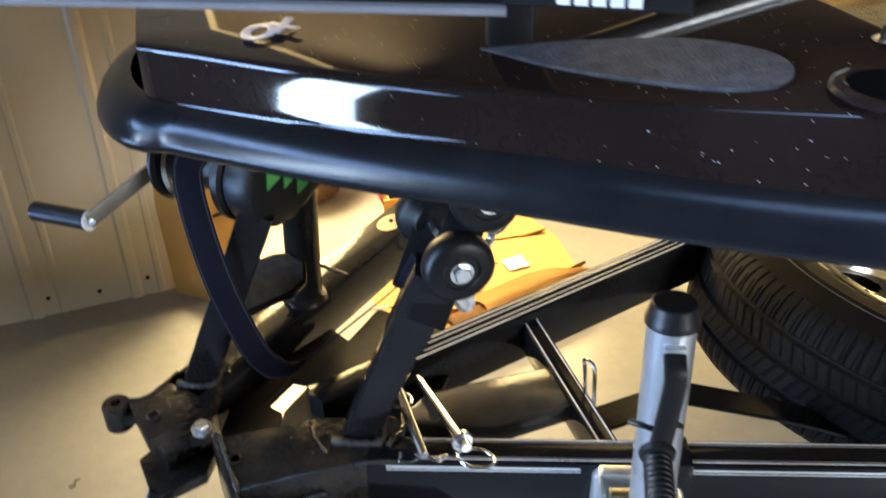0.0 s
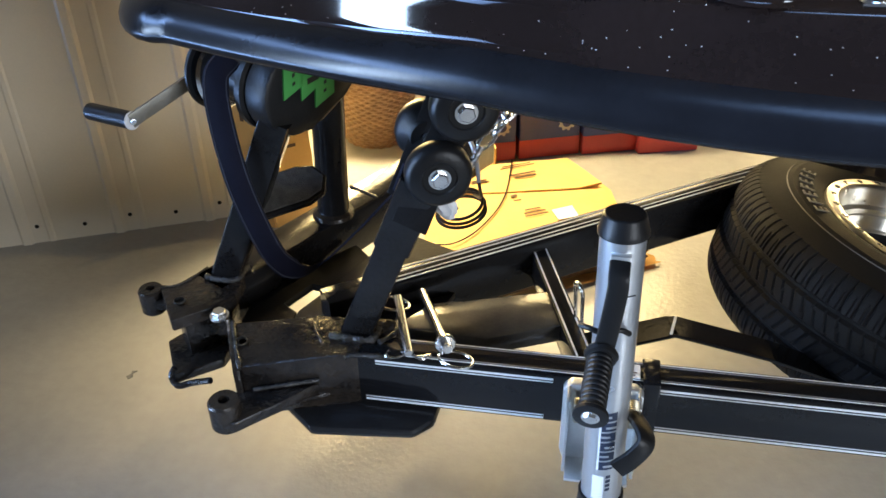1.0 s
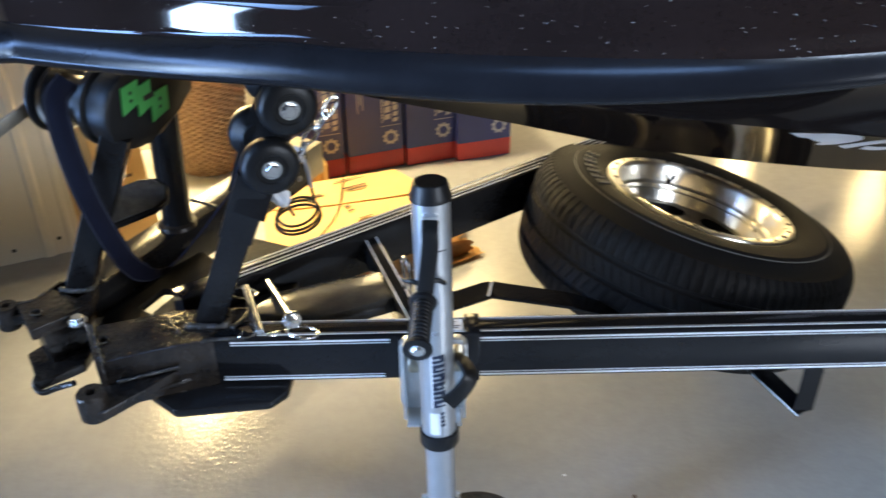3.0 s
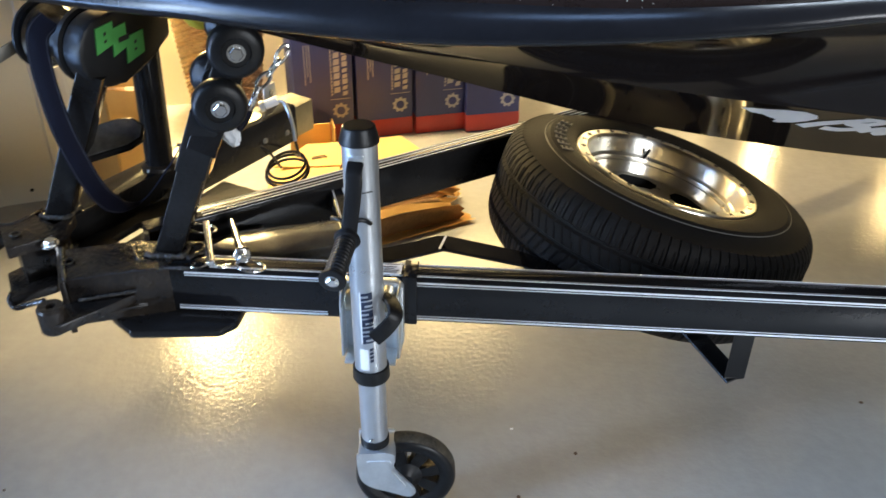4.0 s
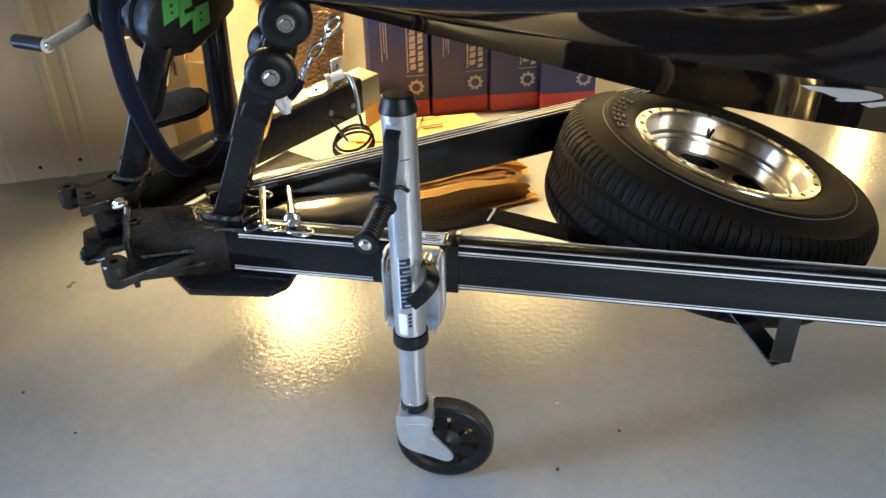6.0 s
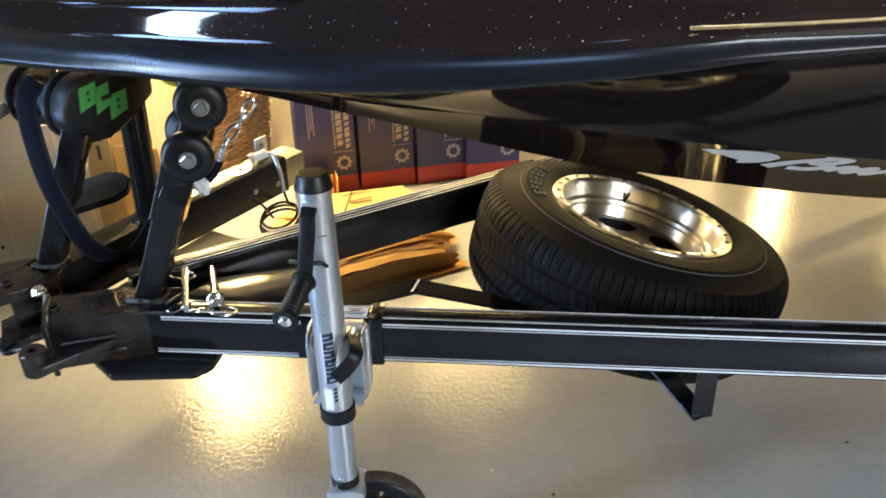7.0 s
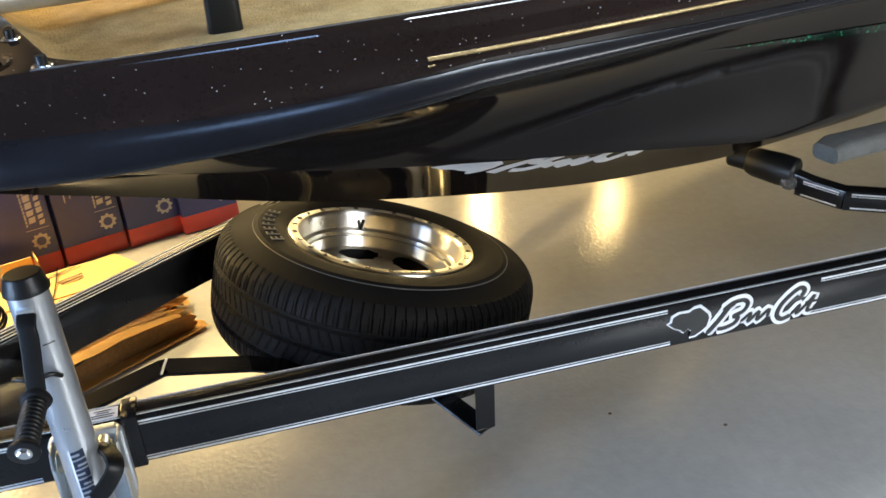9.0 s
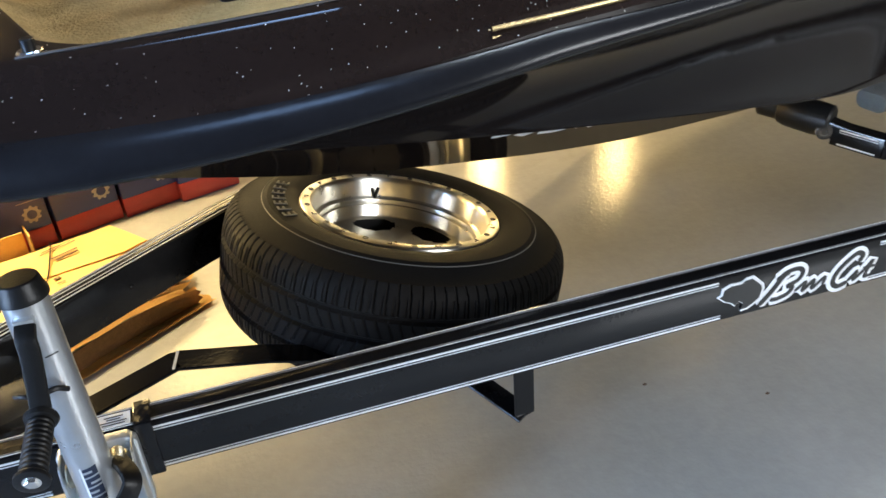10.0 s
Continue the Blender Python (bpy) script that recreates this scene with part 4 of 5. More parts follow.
def winch():
    w = thing("winch", (-0.25, 0.22, 0.80), "black hand winch with steel crank on the tongue post", "winch")
    axis = Vector((-0.88, 0.47, 0)).normalized()
    cg, cf = Vector((-0.327, 0.308, 0.875)), Vector((-0.228, 0.262, 0.875))
    part("gear_disc", rod(cg, cg + axis * 0.016, 0.072, 44, None, 0.005), M_PLASTIC, w, "black gear cover disc")
    part("gear_rim", rod(cg - axis * 0.018, cg - axis * 0.008, 0.067, 44), M_CHROME, w, "bright steel gear rim")
    part("drum", rod(cf, cg, 0.042, 28), M_PLASTIC, w, "black winch drum")
    part("drum_flange", rod(cf - axis * 0.022, cf, 0.077, 44, None, 0.005), M_PLASTIC, w, "black drum flange")
    arc = [(0.074 * math.cos(radians(q)), 0.074 * math.sin(radians(q))) for q in range(75, 286, 15)]
    cov = arc + [(0.055, -0.066), (0.105, -0.036), (0.15, -0.012), (0.155, 0.05), (0.10, 0.074)]
    face = cf - axis * 0.05
    part("housing", plate(cov, face, TOND, Z, 0.055, None, 0.010), M_PLASTIC, w, "black moulded winch housing")
    o = cf - axis * 0.0795 - TOND * 0.034 + Z * 0.006
    bu, bv = TOND, Vector((0, 0, 1))
    bm = bmesh.new()
    for x, y, wd, hg in ((0.0, 0.0, 0.044, 0.046), (0.037, -0.014, 0.036, 0.050), (0.066, -0.036, 0.046, 0.048)):
        plate([(x - 0.003, y - 0.004), (x + wd - 0.004, y + 0.008), (x + wd, y + hg + 0.005), (x + 0.003, y + hg)], o, bu, bv, 0.003, bm)
    badge_ = part("badge", bm, M_GREEN, w, "green block badge", 0)
    for x, y, wd, hg in ((0.019, 0.028, 0.006, 0.008), (0.018, 0.014, 0.006, 0.007), (0.050, 0.006, 0.026, 0.012), (0.086, -0.006, 0.006, 0.008), (0.084, -0.020, 0.006, 0.007)):
        part("badge_mark", plate([(x, y), (x + wd, y + 0.002), (x + wd, y + hg), (x, y + hg - 0.002)], o - axis * 0.0006, bu, bv, 0.003), M_INK, badge_, "", 0)
    arm = part("crank_arm", bar(cg + axis * 0.018 + Vector((-0.03, -0.02, -0.012)), (-0.452, 0.190, 0.823), 0.006, 0.026, 0.0015), M_DULL, w, "flat dull steel crank arm")
    part("crank_hub", rod(cg, cg + axis * 0.03, 0.014, 16), M_CHROME, w)
    bolt((-0.445, 0.186, 0.825), Vector((0.5, -0.86, 0)), 0.0045, 0.004, arm)
    part("crank_grip", rod((-0.450, 0.193, 0.823), (-0.561, 0.246, 0.809), 0.0155, 22, None, 0.004), M_PLASTIC, w, "black crank grip")
    part("grip_collar", rod((-0.449, 0.1925, 0.8232), (-0.453, 0.1942, 0.8227), 0.0162, 22), M_WHITE, w, "thin white plastic collar")
    # webbing strap hanging in a loop and lying over the roller post
    s = thing("winch_strap", (-0.22, 0.2, 0.54), "navy webbing strap hanging slack from the winch", "strap")
    path = smoothed([(-0.270, 0.225, 0.935), (-0.292, 0.205, 0.905), (-0.280, 0.172, 0.842), (-0.250, 0.138, 0.742), (-0.216, 0.135, 0.632), (-0.196, 0.150, 0.580), (-0.172, 0.170, 0.556), (-0.14, 0.20, 0.56), (-0.06, 0.16, 0.66), (0.0, 0.115, 0.745), (0.03, 0.10, 0.785), (0.06, 0.085, 0.825)], 8)
    n = len(path)
    sc = [min(1.0, max(0.08, (56 - k) / 14 if k < 60 else (k - n + 14) / 12)) for k in range(n)]
    part("webbing", sweep(bmesh.new(), rrect(0.043, 0.003, 0.001), path, (0.15, -1, 0.35), sc), M_WEB, s, "navy woven webbing", 60)
    for off in (-0.018, 0.018):
        part("stitching", sweep(bmesh.new(), [(off + x, y) for x, y in rrect(0.0022, 0.0042, 0.0008)], path[:56], (0.15, -1, 0.35), sc[:56]), M_GREYSTITCH, s, "grey edge stitching", 60)
    # safety hook and chain from the bow eye
    h = thing("bow_safety_chain", sw(0.44, -0.04, 0.84), "bright safety chain with a snap hook at the bow eye", "chain")
    pts = [sw(0.485, -0.045, 0.925), sw(0.47, -0.05, 0.905), sw(0.45, -0.05, 0.88), sw(0.43, -0.05, 0.858)]
    for k in range(3):
        a, b = pts[k], pts[k + 1]
        m, u = (a + b) / 2, (b - a).normalized()
        v = (CN if k % 2 else u.cross(CN)).normalized()
        part("link", tube([m + u * 0.019 * math.cos(q) + v * 0.009 * math.sin(q) for q in np.linspace(0, 2 * math.pi, 16, endpoint=False)], 0.0035, 8, None, None, True), M_CHROME, h, "")
    part("snap_hook", tube(smoothed([sw(0.43, -0.05, 0.858), sw(0.422, -0.055, 0.845), sw(0.415, -0.05, 0.825), sw(0.408, -0.045, 0.812), sw(0.414, -0.04, 0.83)], 6), 0.006, 10), M_CHROME, h, "bright snap hook")
    part("tether", tube(smoothed([sw(0.408, -0.045, 0.812), sw(0.395, -0.05, 0.79), sw(0.37, -0.06, 0.77)], 6), 0.008, 10), M_WEB, h, "dark tether")
    return w


winch()


def pins():
    for a, b, ring, clip in ((Vector((0.012, 0.125, 0.553)), Vector((0.058, -0.005, 0.541)), Vector((0.006, 0.115, 0.545)), True), (Vector((0.04, 0.20, 0.512)), Vector((0.113, 0.022, 0.548)), Vector((0.135, -0.006, 0.540)), False)):
        u = (b - a).normalized()
        t = thing("hitch_pin", (a + b) / 2, "bright steel hitch pin with a pull ring resting on the frame", "hitch pin", "loose hitch pins")
        part("shank", rod(a, b, 0.0075, 18, None, 0.002), M_CHROME, t)
        if not clip:
            part("collar", rod(b - u * 0.004, b + u * 0.006, 0.017, 24), M_CHROME, t)
            part("neck", rod(b, b + u * 0.02, 0.009, 16), M_CHROME, t)
        rr = 0.024
        n2 = Vector((0.15, 0.2, 1)).normalized()
        x2 = n2.cross(X).normalized()
        y2 = n2.cross(x2)
        part("pull_ring", tube([ring + (x2 * math.cos(q) + y2 * math.sin(q) * 1.15) * rr for q in np.linspace(0, 2 * math.pi, 28, endpoint=False)], 0.0026, 8, None, None, True), M_CHROME, t, "bright wire ring")
        if clip:
            c = Vector((0.058, -0.005, 0.5335))
            part("clip", tube(smoothed([c + Vector(p) for p in ((-0.035, 0.012, 0), (-0.038, -0.002, 0), (-0.02, -0.004, 0), (0.0, 0.004, 0.006), (0.02, -0.002, 0), (0.034, 0.012, 0), (0.012, 0.004, 0), (-0.015, 0.012, 0))], 6), 0.0018, 7), M_CHROME, t, "bright wire clip")


pins()


def jack():
    j = thing("trailer_jack", (0.377, -0.108, 0.0), "silver swivel trailer jack with black crank and caster wheel", "trailer jack")
    top, mid = Vector((0.367, -0.074, 0.86)), Vector((0.377, -0.106, 0.386))
    ax = (mid - top).normalized()
    at = lambda z: top + ax * ((z - 0.86) / ax.z)
    tb = part("outer_tube", rod(at(0.378), at(0.856), 0.0305, 36), M_TUBE, j, "silver painted steel tube")
    part("cap", lathe([(0, 0.029), (0.0255, 0.029), (0.0278, 0.0272), (0.0325, 0.009), (0.0340, 0.0055), (0.0340, 0)], at(0.848), -ax, 36), M_PLASTIC, j, "black plastic cap")
    front = Vector((-0.06, -1, 0)).normalized()
    for z, r in ((0.825, 0.0025), (0.817, 0.004)):
        part("rivet", lathe([(0, 0.002), (r * 0.7, 0.0016), (r, 0)], at(z) + front * 0.0302, front, 12), M_CHROME, tb, "small rivet")
    part("slot_mark", box(at(0.77) + (front + X * 0.55).normalized() * 0.0306, X + Y * 0.5, Z, None, 0.018, 0.0016, 0.0012), M_INK, tb, "", 0)
    part("collar", lathe([(0.031, 0.03), (0.0345, 0.028), (0.0355, 0.004), (0.0335, 0), (0.028, 0)], at(0.367), -ax, 36), M_PLASTIC, j, "black plastic collar")
    it = part("inner_tube", rod(at(0.215), at(0.38), 0.0265, 30), M_TUBE, j, "silver painted inner tube")
    bolt(at(0.232) + front * 0.0265, front, 0.004, 0.003, it)
    part("lower_collar", rod(at(0.203), at(0.225), 0.0285, 28), M_PLASTIC, j, "black ring")
    # writing on the tube as plain slanted bars, bent round it
    side = ax.cross(front).normalized()
    side = side if side.x > 0 else -side

    def wrap(z0, z1, a0, a1, slant, out, bm=None):
        bm = bm or bmesh.new()
        rows = []
        for f in (0.0, 1.0):
            row = []
            for k in range(7):
                g = k / 6
                a = a0 + (a1 - a0) * g
                row.append(bm.verts.new(at(z0 + (z1 - z0) * f + slant * (g - 0.5)) + (front * math.cos(a) + side * math.sin(a)) * out))
            rows.append(row)
        for k in range(6):
            bm.faces.new((rows[0][k], rows[0][k + 1], rows[1][k + 1], rows[1][k]))
        return bm

    for k in range(6):
        z = 0.574 - 0.0185 * k
        bar_ = part("name_bar", wrap(z - 0.0155, z, -0.18, 0.50, 0.004, 0.0309), M_NAMEINK, tb, "dark blue printed bar", 0)
        part("name_edge", wrap(z - 0.0175, z + 0.001, -0.30, -0.20, 0.002, 0.0308), M_WHITE, bar_, "white print edge", 0)
        part("name_gap", wrap(z - 0.0105, z - 0.0065, (-0.18, 0.02)[k % 2], (0.25, 0.50)[k % 2], 0.002, 0.0311), M_TUBE, bar_, "", 0)
    part("small_sticker", wrap(0.405, 0.452, -0.45, 0.12, 0.0, 0.0308), M_WHITE, tb, "small worn pale sticker", 0)
    for k in range(4):
        part("small_print_bar", wrap(0.449 - 0.0085 * k, 0.455 - 0.0085 * k, 0.20, 0.42, 0.002, 0.0309), M_NAMEINK, tb, "", 0)
    # mounting bracket: channel with two cheeks and lower lip
    br = part("bracket", plate([(-0.055, -0.085), (0.055, -0.085), (0.062, -0.06), (0.062, 0.07), (0.05, 0.083), (-0.05, 0.083), (-0.062, 0.07), (-0.062, -0.06)], (0.369, -0.012, 0.445), X, Z, 0.02, None, 0.004), M_ZINC, j, "zinc plated mounting bracket")
    for x in (0.316, 0.424):
        part("cheek", plate([(-0.05, -0.07), (0.004, -0.085), (0.004, 0.08), (-0.04, 0.075), (-0.05, 0.05)], (x, -0.012, 0.445), Y, Z, 0.005, None, 0.0015), M_ZINC, br)
    part("lip", box((0.369, -0.045, 0.366), X, Y, None, 0.10, 0.05, 0.006, 0.0015), M_ZINC, br)
    part("saddle", rod((0.325, -0.052, 0.505), (0.418, -0.052, 0.505), 0.02, 18), M_GALV, br, "yellowish zinc swivel pin")
    part("clamp_plate", box((0.442, 0.025, 0.474), X, Z, None, 0.028, 0.113, 0.062, 0.003), M_BEAM, br, "black clamp plate round the beam")
    # swivel release lever
    part("release_lever", sweep(bmesh.new(), rrect(0.03, 0.010, 0.004), smoothed([(0.408, -0.085, 0.545), (0.425, -0.12, 0.545), (0.428, -0.14, 0.537), (0.412, -0.15, 0.516), (0.392, -0.155, 0.497)], 5), (0.6, -0.6, 0.6)), M_PLASTIC, j, "black release lever")
    part("lever_spring", tube([Vector((0.41, -0.075, 0.55)) + Vector((0.009 * math.cos(k), -0.0007 * k, 0.009 * math.sin(k))) for k in np.linspace(0, 30, 70)], 0.0017, 6), M_GALV, j, "brassy spring")
    # crank
    part("crank_boss", box(at(0.83) + front * 0.033, X, Z, None, 0.026, 0.012, 0.012, 0.002), M_ZINC, j)
    arm = smoothed([at(0.826) + front * 0.036, at(0.815) + front * 0.052, at(0.795) + front * 0.057, (0.358, -0.147, 0.735), (0.354, -0.15, 0.70)], 5)
    part("crank_arm", sweep(bmesh.new(), rrect(0.027, 0.012, 0.004), arm, (0, -1, 0.2)), M_PLASTIC, j, "black flat crank arm")
    g0, g1 = Vector((0.353, -0.148, 0.705)), Vector((0.343, -0.252, 0.687))
    u = (g1 - g0).normalized()
    L = (g1 - g0).length
    prof = [(0.0, 0.0), (0.021, 0.0), (0.023, 0.004), (0.021, 0.010)]
    h = 0.012
    while h < L - 0.014:
        prof += [(0.0165, h), (0.0178, h + 0.002), (0.0178, h + 0.0055), (0.0165, h + 0.0075)]
        h += 0.0078
    prof += [(0.019, L - 0.010), (0.0225, L - 0.006), (0.0225, L - 0.001), (0.020, L), (0.0, L)]
    gr = part("crank_grip", lathe(prof, g0, u, 28), M_PLASTIC, j, "ribbed black crank grip", 25)
    bolt(g1 - u * 0.001, u, 0.009, 0.005, gr)
    part("grip_clip", tube(smoothed([(0.322, -0.118, 0.724), (0.335, -0.128, 0.728), (0.352, -0.13, 0.724), (0.375, -0.124, 0.726), (0.388, -0.115, 0.714)], 5), 0.004, 8), M_PLASTIC, j, "black crank clip")
    # fork and caster wheel
    wc, wa = Vector((0.440, -0.098, 0.1025)), Vector((0.08, -1, 0)).normalized()
    wx = Vector((1, 0.08, 0)).normalized()
    hub = at(0.2)
    fk = part("fork", box(hub + Vector((0.004, 0, -0.012)), wx, wa, None, 0.074, 0.072, 0.032, 0.007), M_ZINC, j, "pressed zinc plated wheel fork")
    cheek = [(p.x, p.y) for p in smoothed([(-0.035, 0.010, 0), (0.036, 0.010, 0), (0.037, -0.028, 0), (0.060, -0.062, 0), (0.079, -0.088, 0), (0.080, -0.103, 0), (0.066, -0.112, 0), (0.030, -0.098, 0), (-0.012, -0.082, 0), (-0.030, -0.058, 0), (-0.035, -0.02, 0), (-0.035, 0.010, 0)], 4)][:-1]
    for f in (1, -1):
        ck = part("fork_cheek", plate(cheek, hub + wa * 0.034 * f - Z * 0.004, wx, Z, 0.005, None, 0.0012), M_ZINC, fk)
        part("pressed_panel", plate([(0.02 + (x - 0.02) * 0.66, -0.045 + (y + 0.045) * 0.66) for x, y in cheek], hub + wa * 0.0372 * f - Z * 0.004, wx, Z, 0.003, None, 0.0012), M_ZINC, ck, "raised pressed panel")
    wh = part("caster_wheel", lathe([(0.070, -0.016), (0.078, -0.021), (0.092, -0.0225), (0.0985, -0.019), (0.1025, -0.012), (0.1025, 0.012), (0.0985, 0.019), (0.092, 0.0225), (0.080, 0.021), (0.074, 0.015), (0.070, 0.013), (0.070, -0.016)], wc, wa, 64), M_PLASTIC, j, "black moulded caster wheel", 40)
    part("tread_band", lathe([(0.1005, -0.0165), (0.1030, -0.011), (0.1030, 0.011), (0.1005, 0.0165)], wc, wa, 64), M_DUSTY, wh, "dusty worn grey-brown tread")
    part("wheel_hub", lathe([(0, 0.026), (0.014, 0.026), (0.020, 0.020), (0.034, 0.012), (0.036, 0.0), (0.034, -0.012), (0.019, -0.018), (0, -0.024)], wc, wa, 28), M_PLASTIC, wh)
    for k in range(8):
        a = 2 * math.pi * (k + 0.3) / 8
        d, e = wx * math.cos(a) + Z * math.sin(a), wa.cross(wx * math.cos(a) + Z * math.sin(a))
        part("spoke", plate([(0.026, -0.012), (0.048, -0.010), (0.073, -0.017), (0.073, 0.017), (0.048, 0.010), (0.026, 0.012)], wc, d, e, 0.024, None, 0.003), M_PLASTIC, wh)
    bolt(wc + wa * 0.036, wa, 0.009, 0.007, fk)
    return j


jack()


def spare():
    c, n = Vector((1.018, 0.56, 0.481)), Vector((0.269, 0.094, 1)).normalized()
    ux = (X - n * X.dot(n)).normalized()
    uy = n.cross(ux)
    t = thing("spare_wheel", c - n * 0.12, "black radial spare tyre on a polished aluminium rim", "spare wheel")
    # tyre: sidewalls turned, tread cut with grooves and sipes
    up = [(0.222, -0.012), (0.226, -0.002), (0.234, 0.008), (0.250, 0.015), (0.275, 0.019), (0.296, 0.0165), (0.302, 0.0165), (0.306, 0.0145), (0.322, 0.0085), (0.336, 0.002), (0.349, -0.002), (0.356, -0.0045)]
    tread = []
    for k in range(46):
        h = -0.006 - 0.236 * k / 45
        q = (h + 0.124) / 0.118
        tread.append((0.3945 - 0.005 * q * q - 0.024 * abs(q) ** 6, h))
    low = [(0.350, -0.250), (0.332, -0.260), (0.300, -0.268), (0.26, -0.264), (0.232, -0.250), (0.222, -0.235)]
    prof = up + tread + low
    N = 1184
    cs, sn = np.cos(2 * np.pi * np.arange(N) / N), np.sin(2 * np.pi * np.arange(N) / N)
    verts, T0, T1 = [], len(up), len(up) + len(tread)
    for i, (r, h) in enumerate(prof):
        for k in range(N):
            rr = r
            if T0 <= i < T1:
                a = k / N * 104
                q = (h + 0.124) / 0.118
                if any(abs(q - g) < 0.045 for g in (-0.44, 0.02, 0.46)):
                    rr -= 0.008
                elif abs(q) > 0.48:
                    if (a + 0.25 * abs(q)) % 1.0 < 0.15:
                        rr -= 0.0042
                    elif abs(q) < 0.82 and (a + 0.5) % 1.0 < 0.12:
                        rr -= 0.0025
                elif (a * 1.0 + 2.2 * abs(q)) % 1.0 < 0.17:
                    rr -= 0.003
            verts.append(c + n * h + (ux * float(cs[k]) + uy * float(sn[k])) * rr)
    faces = [(i * N + k, i * N + (k + 1) % N, (i + 1) * N + (k + 1) % N, (i + 1) * N + k) for i in range(len(prof) - 1) for k in range(N)]
    me = bpy.data.meshes.new("tyre")
    me.from_pydata(verts, [], faces)
    me.materials.append(M_TYRE)
    me.polygons.foreach_set("use_smooth", [True] * len(me.polygons))
    me.set_sharp_from_angle(angle=radians(24))
    tyre = new("tyre", me)
    tyre.parent = t
    tyre.matrix_parent_inverse = Matrix.Translation(t.location).inverted()
    tagged(tyre, "black radial tyre with worn mould marks")
    # raised maker's mark on the sidewall, as plain bars
    for k in range(7):
        a = radians(196 - 6.6 * k)
        d = ux * math.cos(a) + uy * math.sin(a)
        bm = box(c + d * 0.277 + n * 0.0200 + n.cross(d) * 0.0075, d, n.cross(d), None, 0.030, 0.0045, 0.0024, 0.0006)
        for q in (-0.012, 0.0, 0.012)[k % 2:]:
            box(c + d * (0.277 + q) + n * 0.0200, d, n.cross(d), None, 0.0045, 0.015, 0.0024, 0.0006, bm)
        part("sidewall_mark", bm, M_TYREMARK, tyre, "", 0)
    part("sidewall_line", lathe([(0.3115, 0.0122), (0.3130, 0.0134), (0.3145, 0.0116)], c, n, 120), M_TYREMARK, tyre, "thin raised line")
    # rim: flange ring, barrel and windowed disc
    rim = [(0.226, -0.01), (0.231, 0.004), (0.229, 0.010), (0.224, 0.0125), (0.207, 0.0115), (0.203, 0.008), (0.200, 0.0), (0.196, -0.034), (0.192, -0.038), (0.186, -0.0395), (0.184, -0.046), (0.1845, -0.050), (0.180, -0.052), (0.172, -0.078), (0.165, -0.084)]
    rm = part("rim", lathe(rim, c, n, 120), M_SPUN, t, "polished spun aluminium rim", 30)
    bm = bmesh.new()
    rr = [0.0, 0.045, 0.062, 0.074, 0.080, 0.087, 0.095, 0.104, 0.114, 0.124, 0.133, 0.141, 0.147, 0.153, 0.170]
    M2 = 160
    grid = []
    for i, r in enumerate(rr):
        hz = -0.074 - 0.006 * (r / 0.165) ** 2
        grid.append([bm.verts.new(c + n * hz + (ux * math.cos(2 * math.pi * k / M2) + uy * math.sin(2 * math.pi * k / M2)) * max(r, 0.004)) for k in range(M2)])
    for i in range(len(rr) - 1):
        for k in range(M2):
            rm_ = (rr[i] + rr[i + 1]) / 2
            a = ((k + 0.5) / M2 * 5 + 0.083) % 1.0
            if 0.072 < rm_ < 0.156 and abs(a - 0.5) < 0.34 - 6.0 * max(0, abs(rm_ - 0.114) - 0.016):
                continue
            bm.faces.new((grid[i][k], grid[i][(k + 1) % M2], grid[i + 1][(k + 1) % M2], grid[i + 1][k]))
    bmesh.ops.solidify(bm, geom=bm.faces[:], thickness=0.012)
    part("wheel_disc", bm, M_SPUN, t, "machined wheel disc with five windows", 30)
    # black barrel and an added disc paint the shade seen through the windows
    part("wheel_back", lathe([(0.165, -0.084), (0.165, -0.19), (0.21, -0.212), (0.224, -0.212)], c, n, 64), M_PLASTIC, t, "inner barrel, black for the shade inside")
    part("wheel_shade_disc", lathe([(0.0, -0.185), (0.16, -0.185)], c, n, 48), M_INK, t, "added black disc for the shade behind the wheel")
    for k in range(26):
        a = 2 * math.pi * k / 26
        d = ux * math.cos(a) + uy * math.sin(a)
        o = c + d * 0.2155 + n * 0.0118
        if k % 2:
            part("rim_hole", lathe([(0.0, 0.0012), (0.0050, 0.0012), (0.0062, 0.0016), (0.0066, 0.0)], o, n, 14, None, d), M_INK, rm, "dark bolt hole")
        else:
            bm = box(o + n * 0.0006 + d * 0.003, d, n.cross(d), None, 0.003, 0.010, 0.0018)
            box(o + n * 0.0006 + n.cross(d) * (0.004 if k % 4 else -0.004), d, n.cross(d), None, 0.010, 0.0025, 0.0018, 0.0, bm)
            part("rim_mark", bm, M_INK, rm, "", 0)
    d = Vector((-0.03, 1.0, 0.0))
    d = (d - n * d.dot(n)).normalized()
    part("valve_stem", rod(c + d * 0.192 - n * 0.036, c + d * 0.178 - n * 0.008, 0.0042, 12), M_PLASTIC, t, "black valve stem")
    return t


spare()


# ---- along the wall ----
def gear_emblem(o, u, v, r, parent):
    """Ring with teeth in pale print."""
    pts = []
    for k in range(36):
        a = 2 * math.pi * k / 36
        rr = r * (1.0 if k % 4 < 2 else 0.8)
        pts.append((rr * math.cos(a), rr * math.sin(a)))
    e = part("emblem", plate(pts, o, u, v, 0.0012), M_PALEPRINT, parent, "pale gear shaped emblem", 0)
    nn = Vector(u).cross(Vector(v)).normalized()
    part("emblem_core", plate([(x * 0.52, y * 0.52) for x, y in circle(r, 18)], Vector(o) + nn * 0.001, u, v, 0.0012), M_NAVY, e, "", 0)


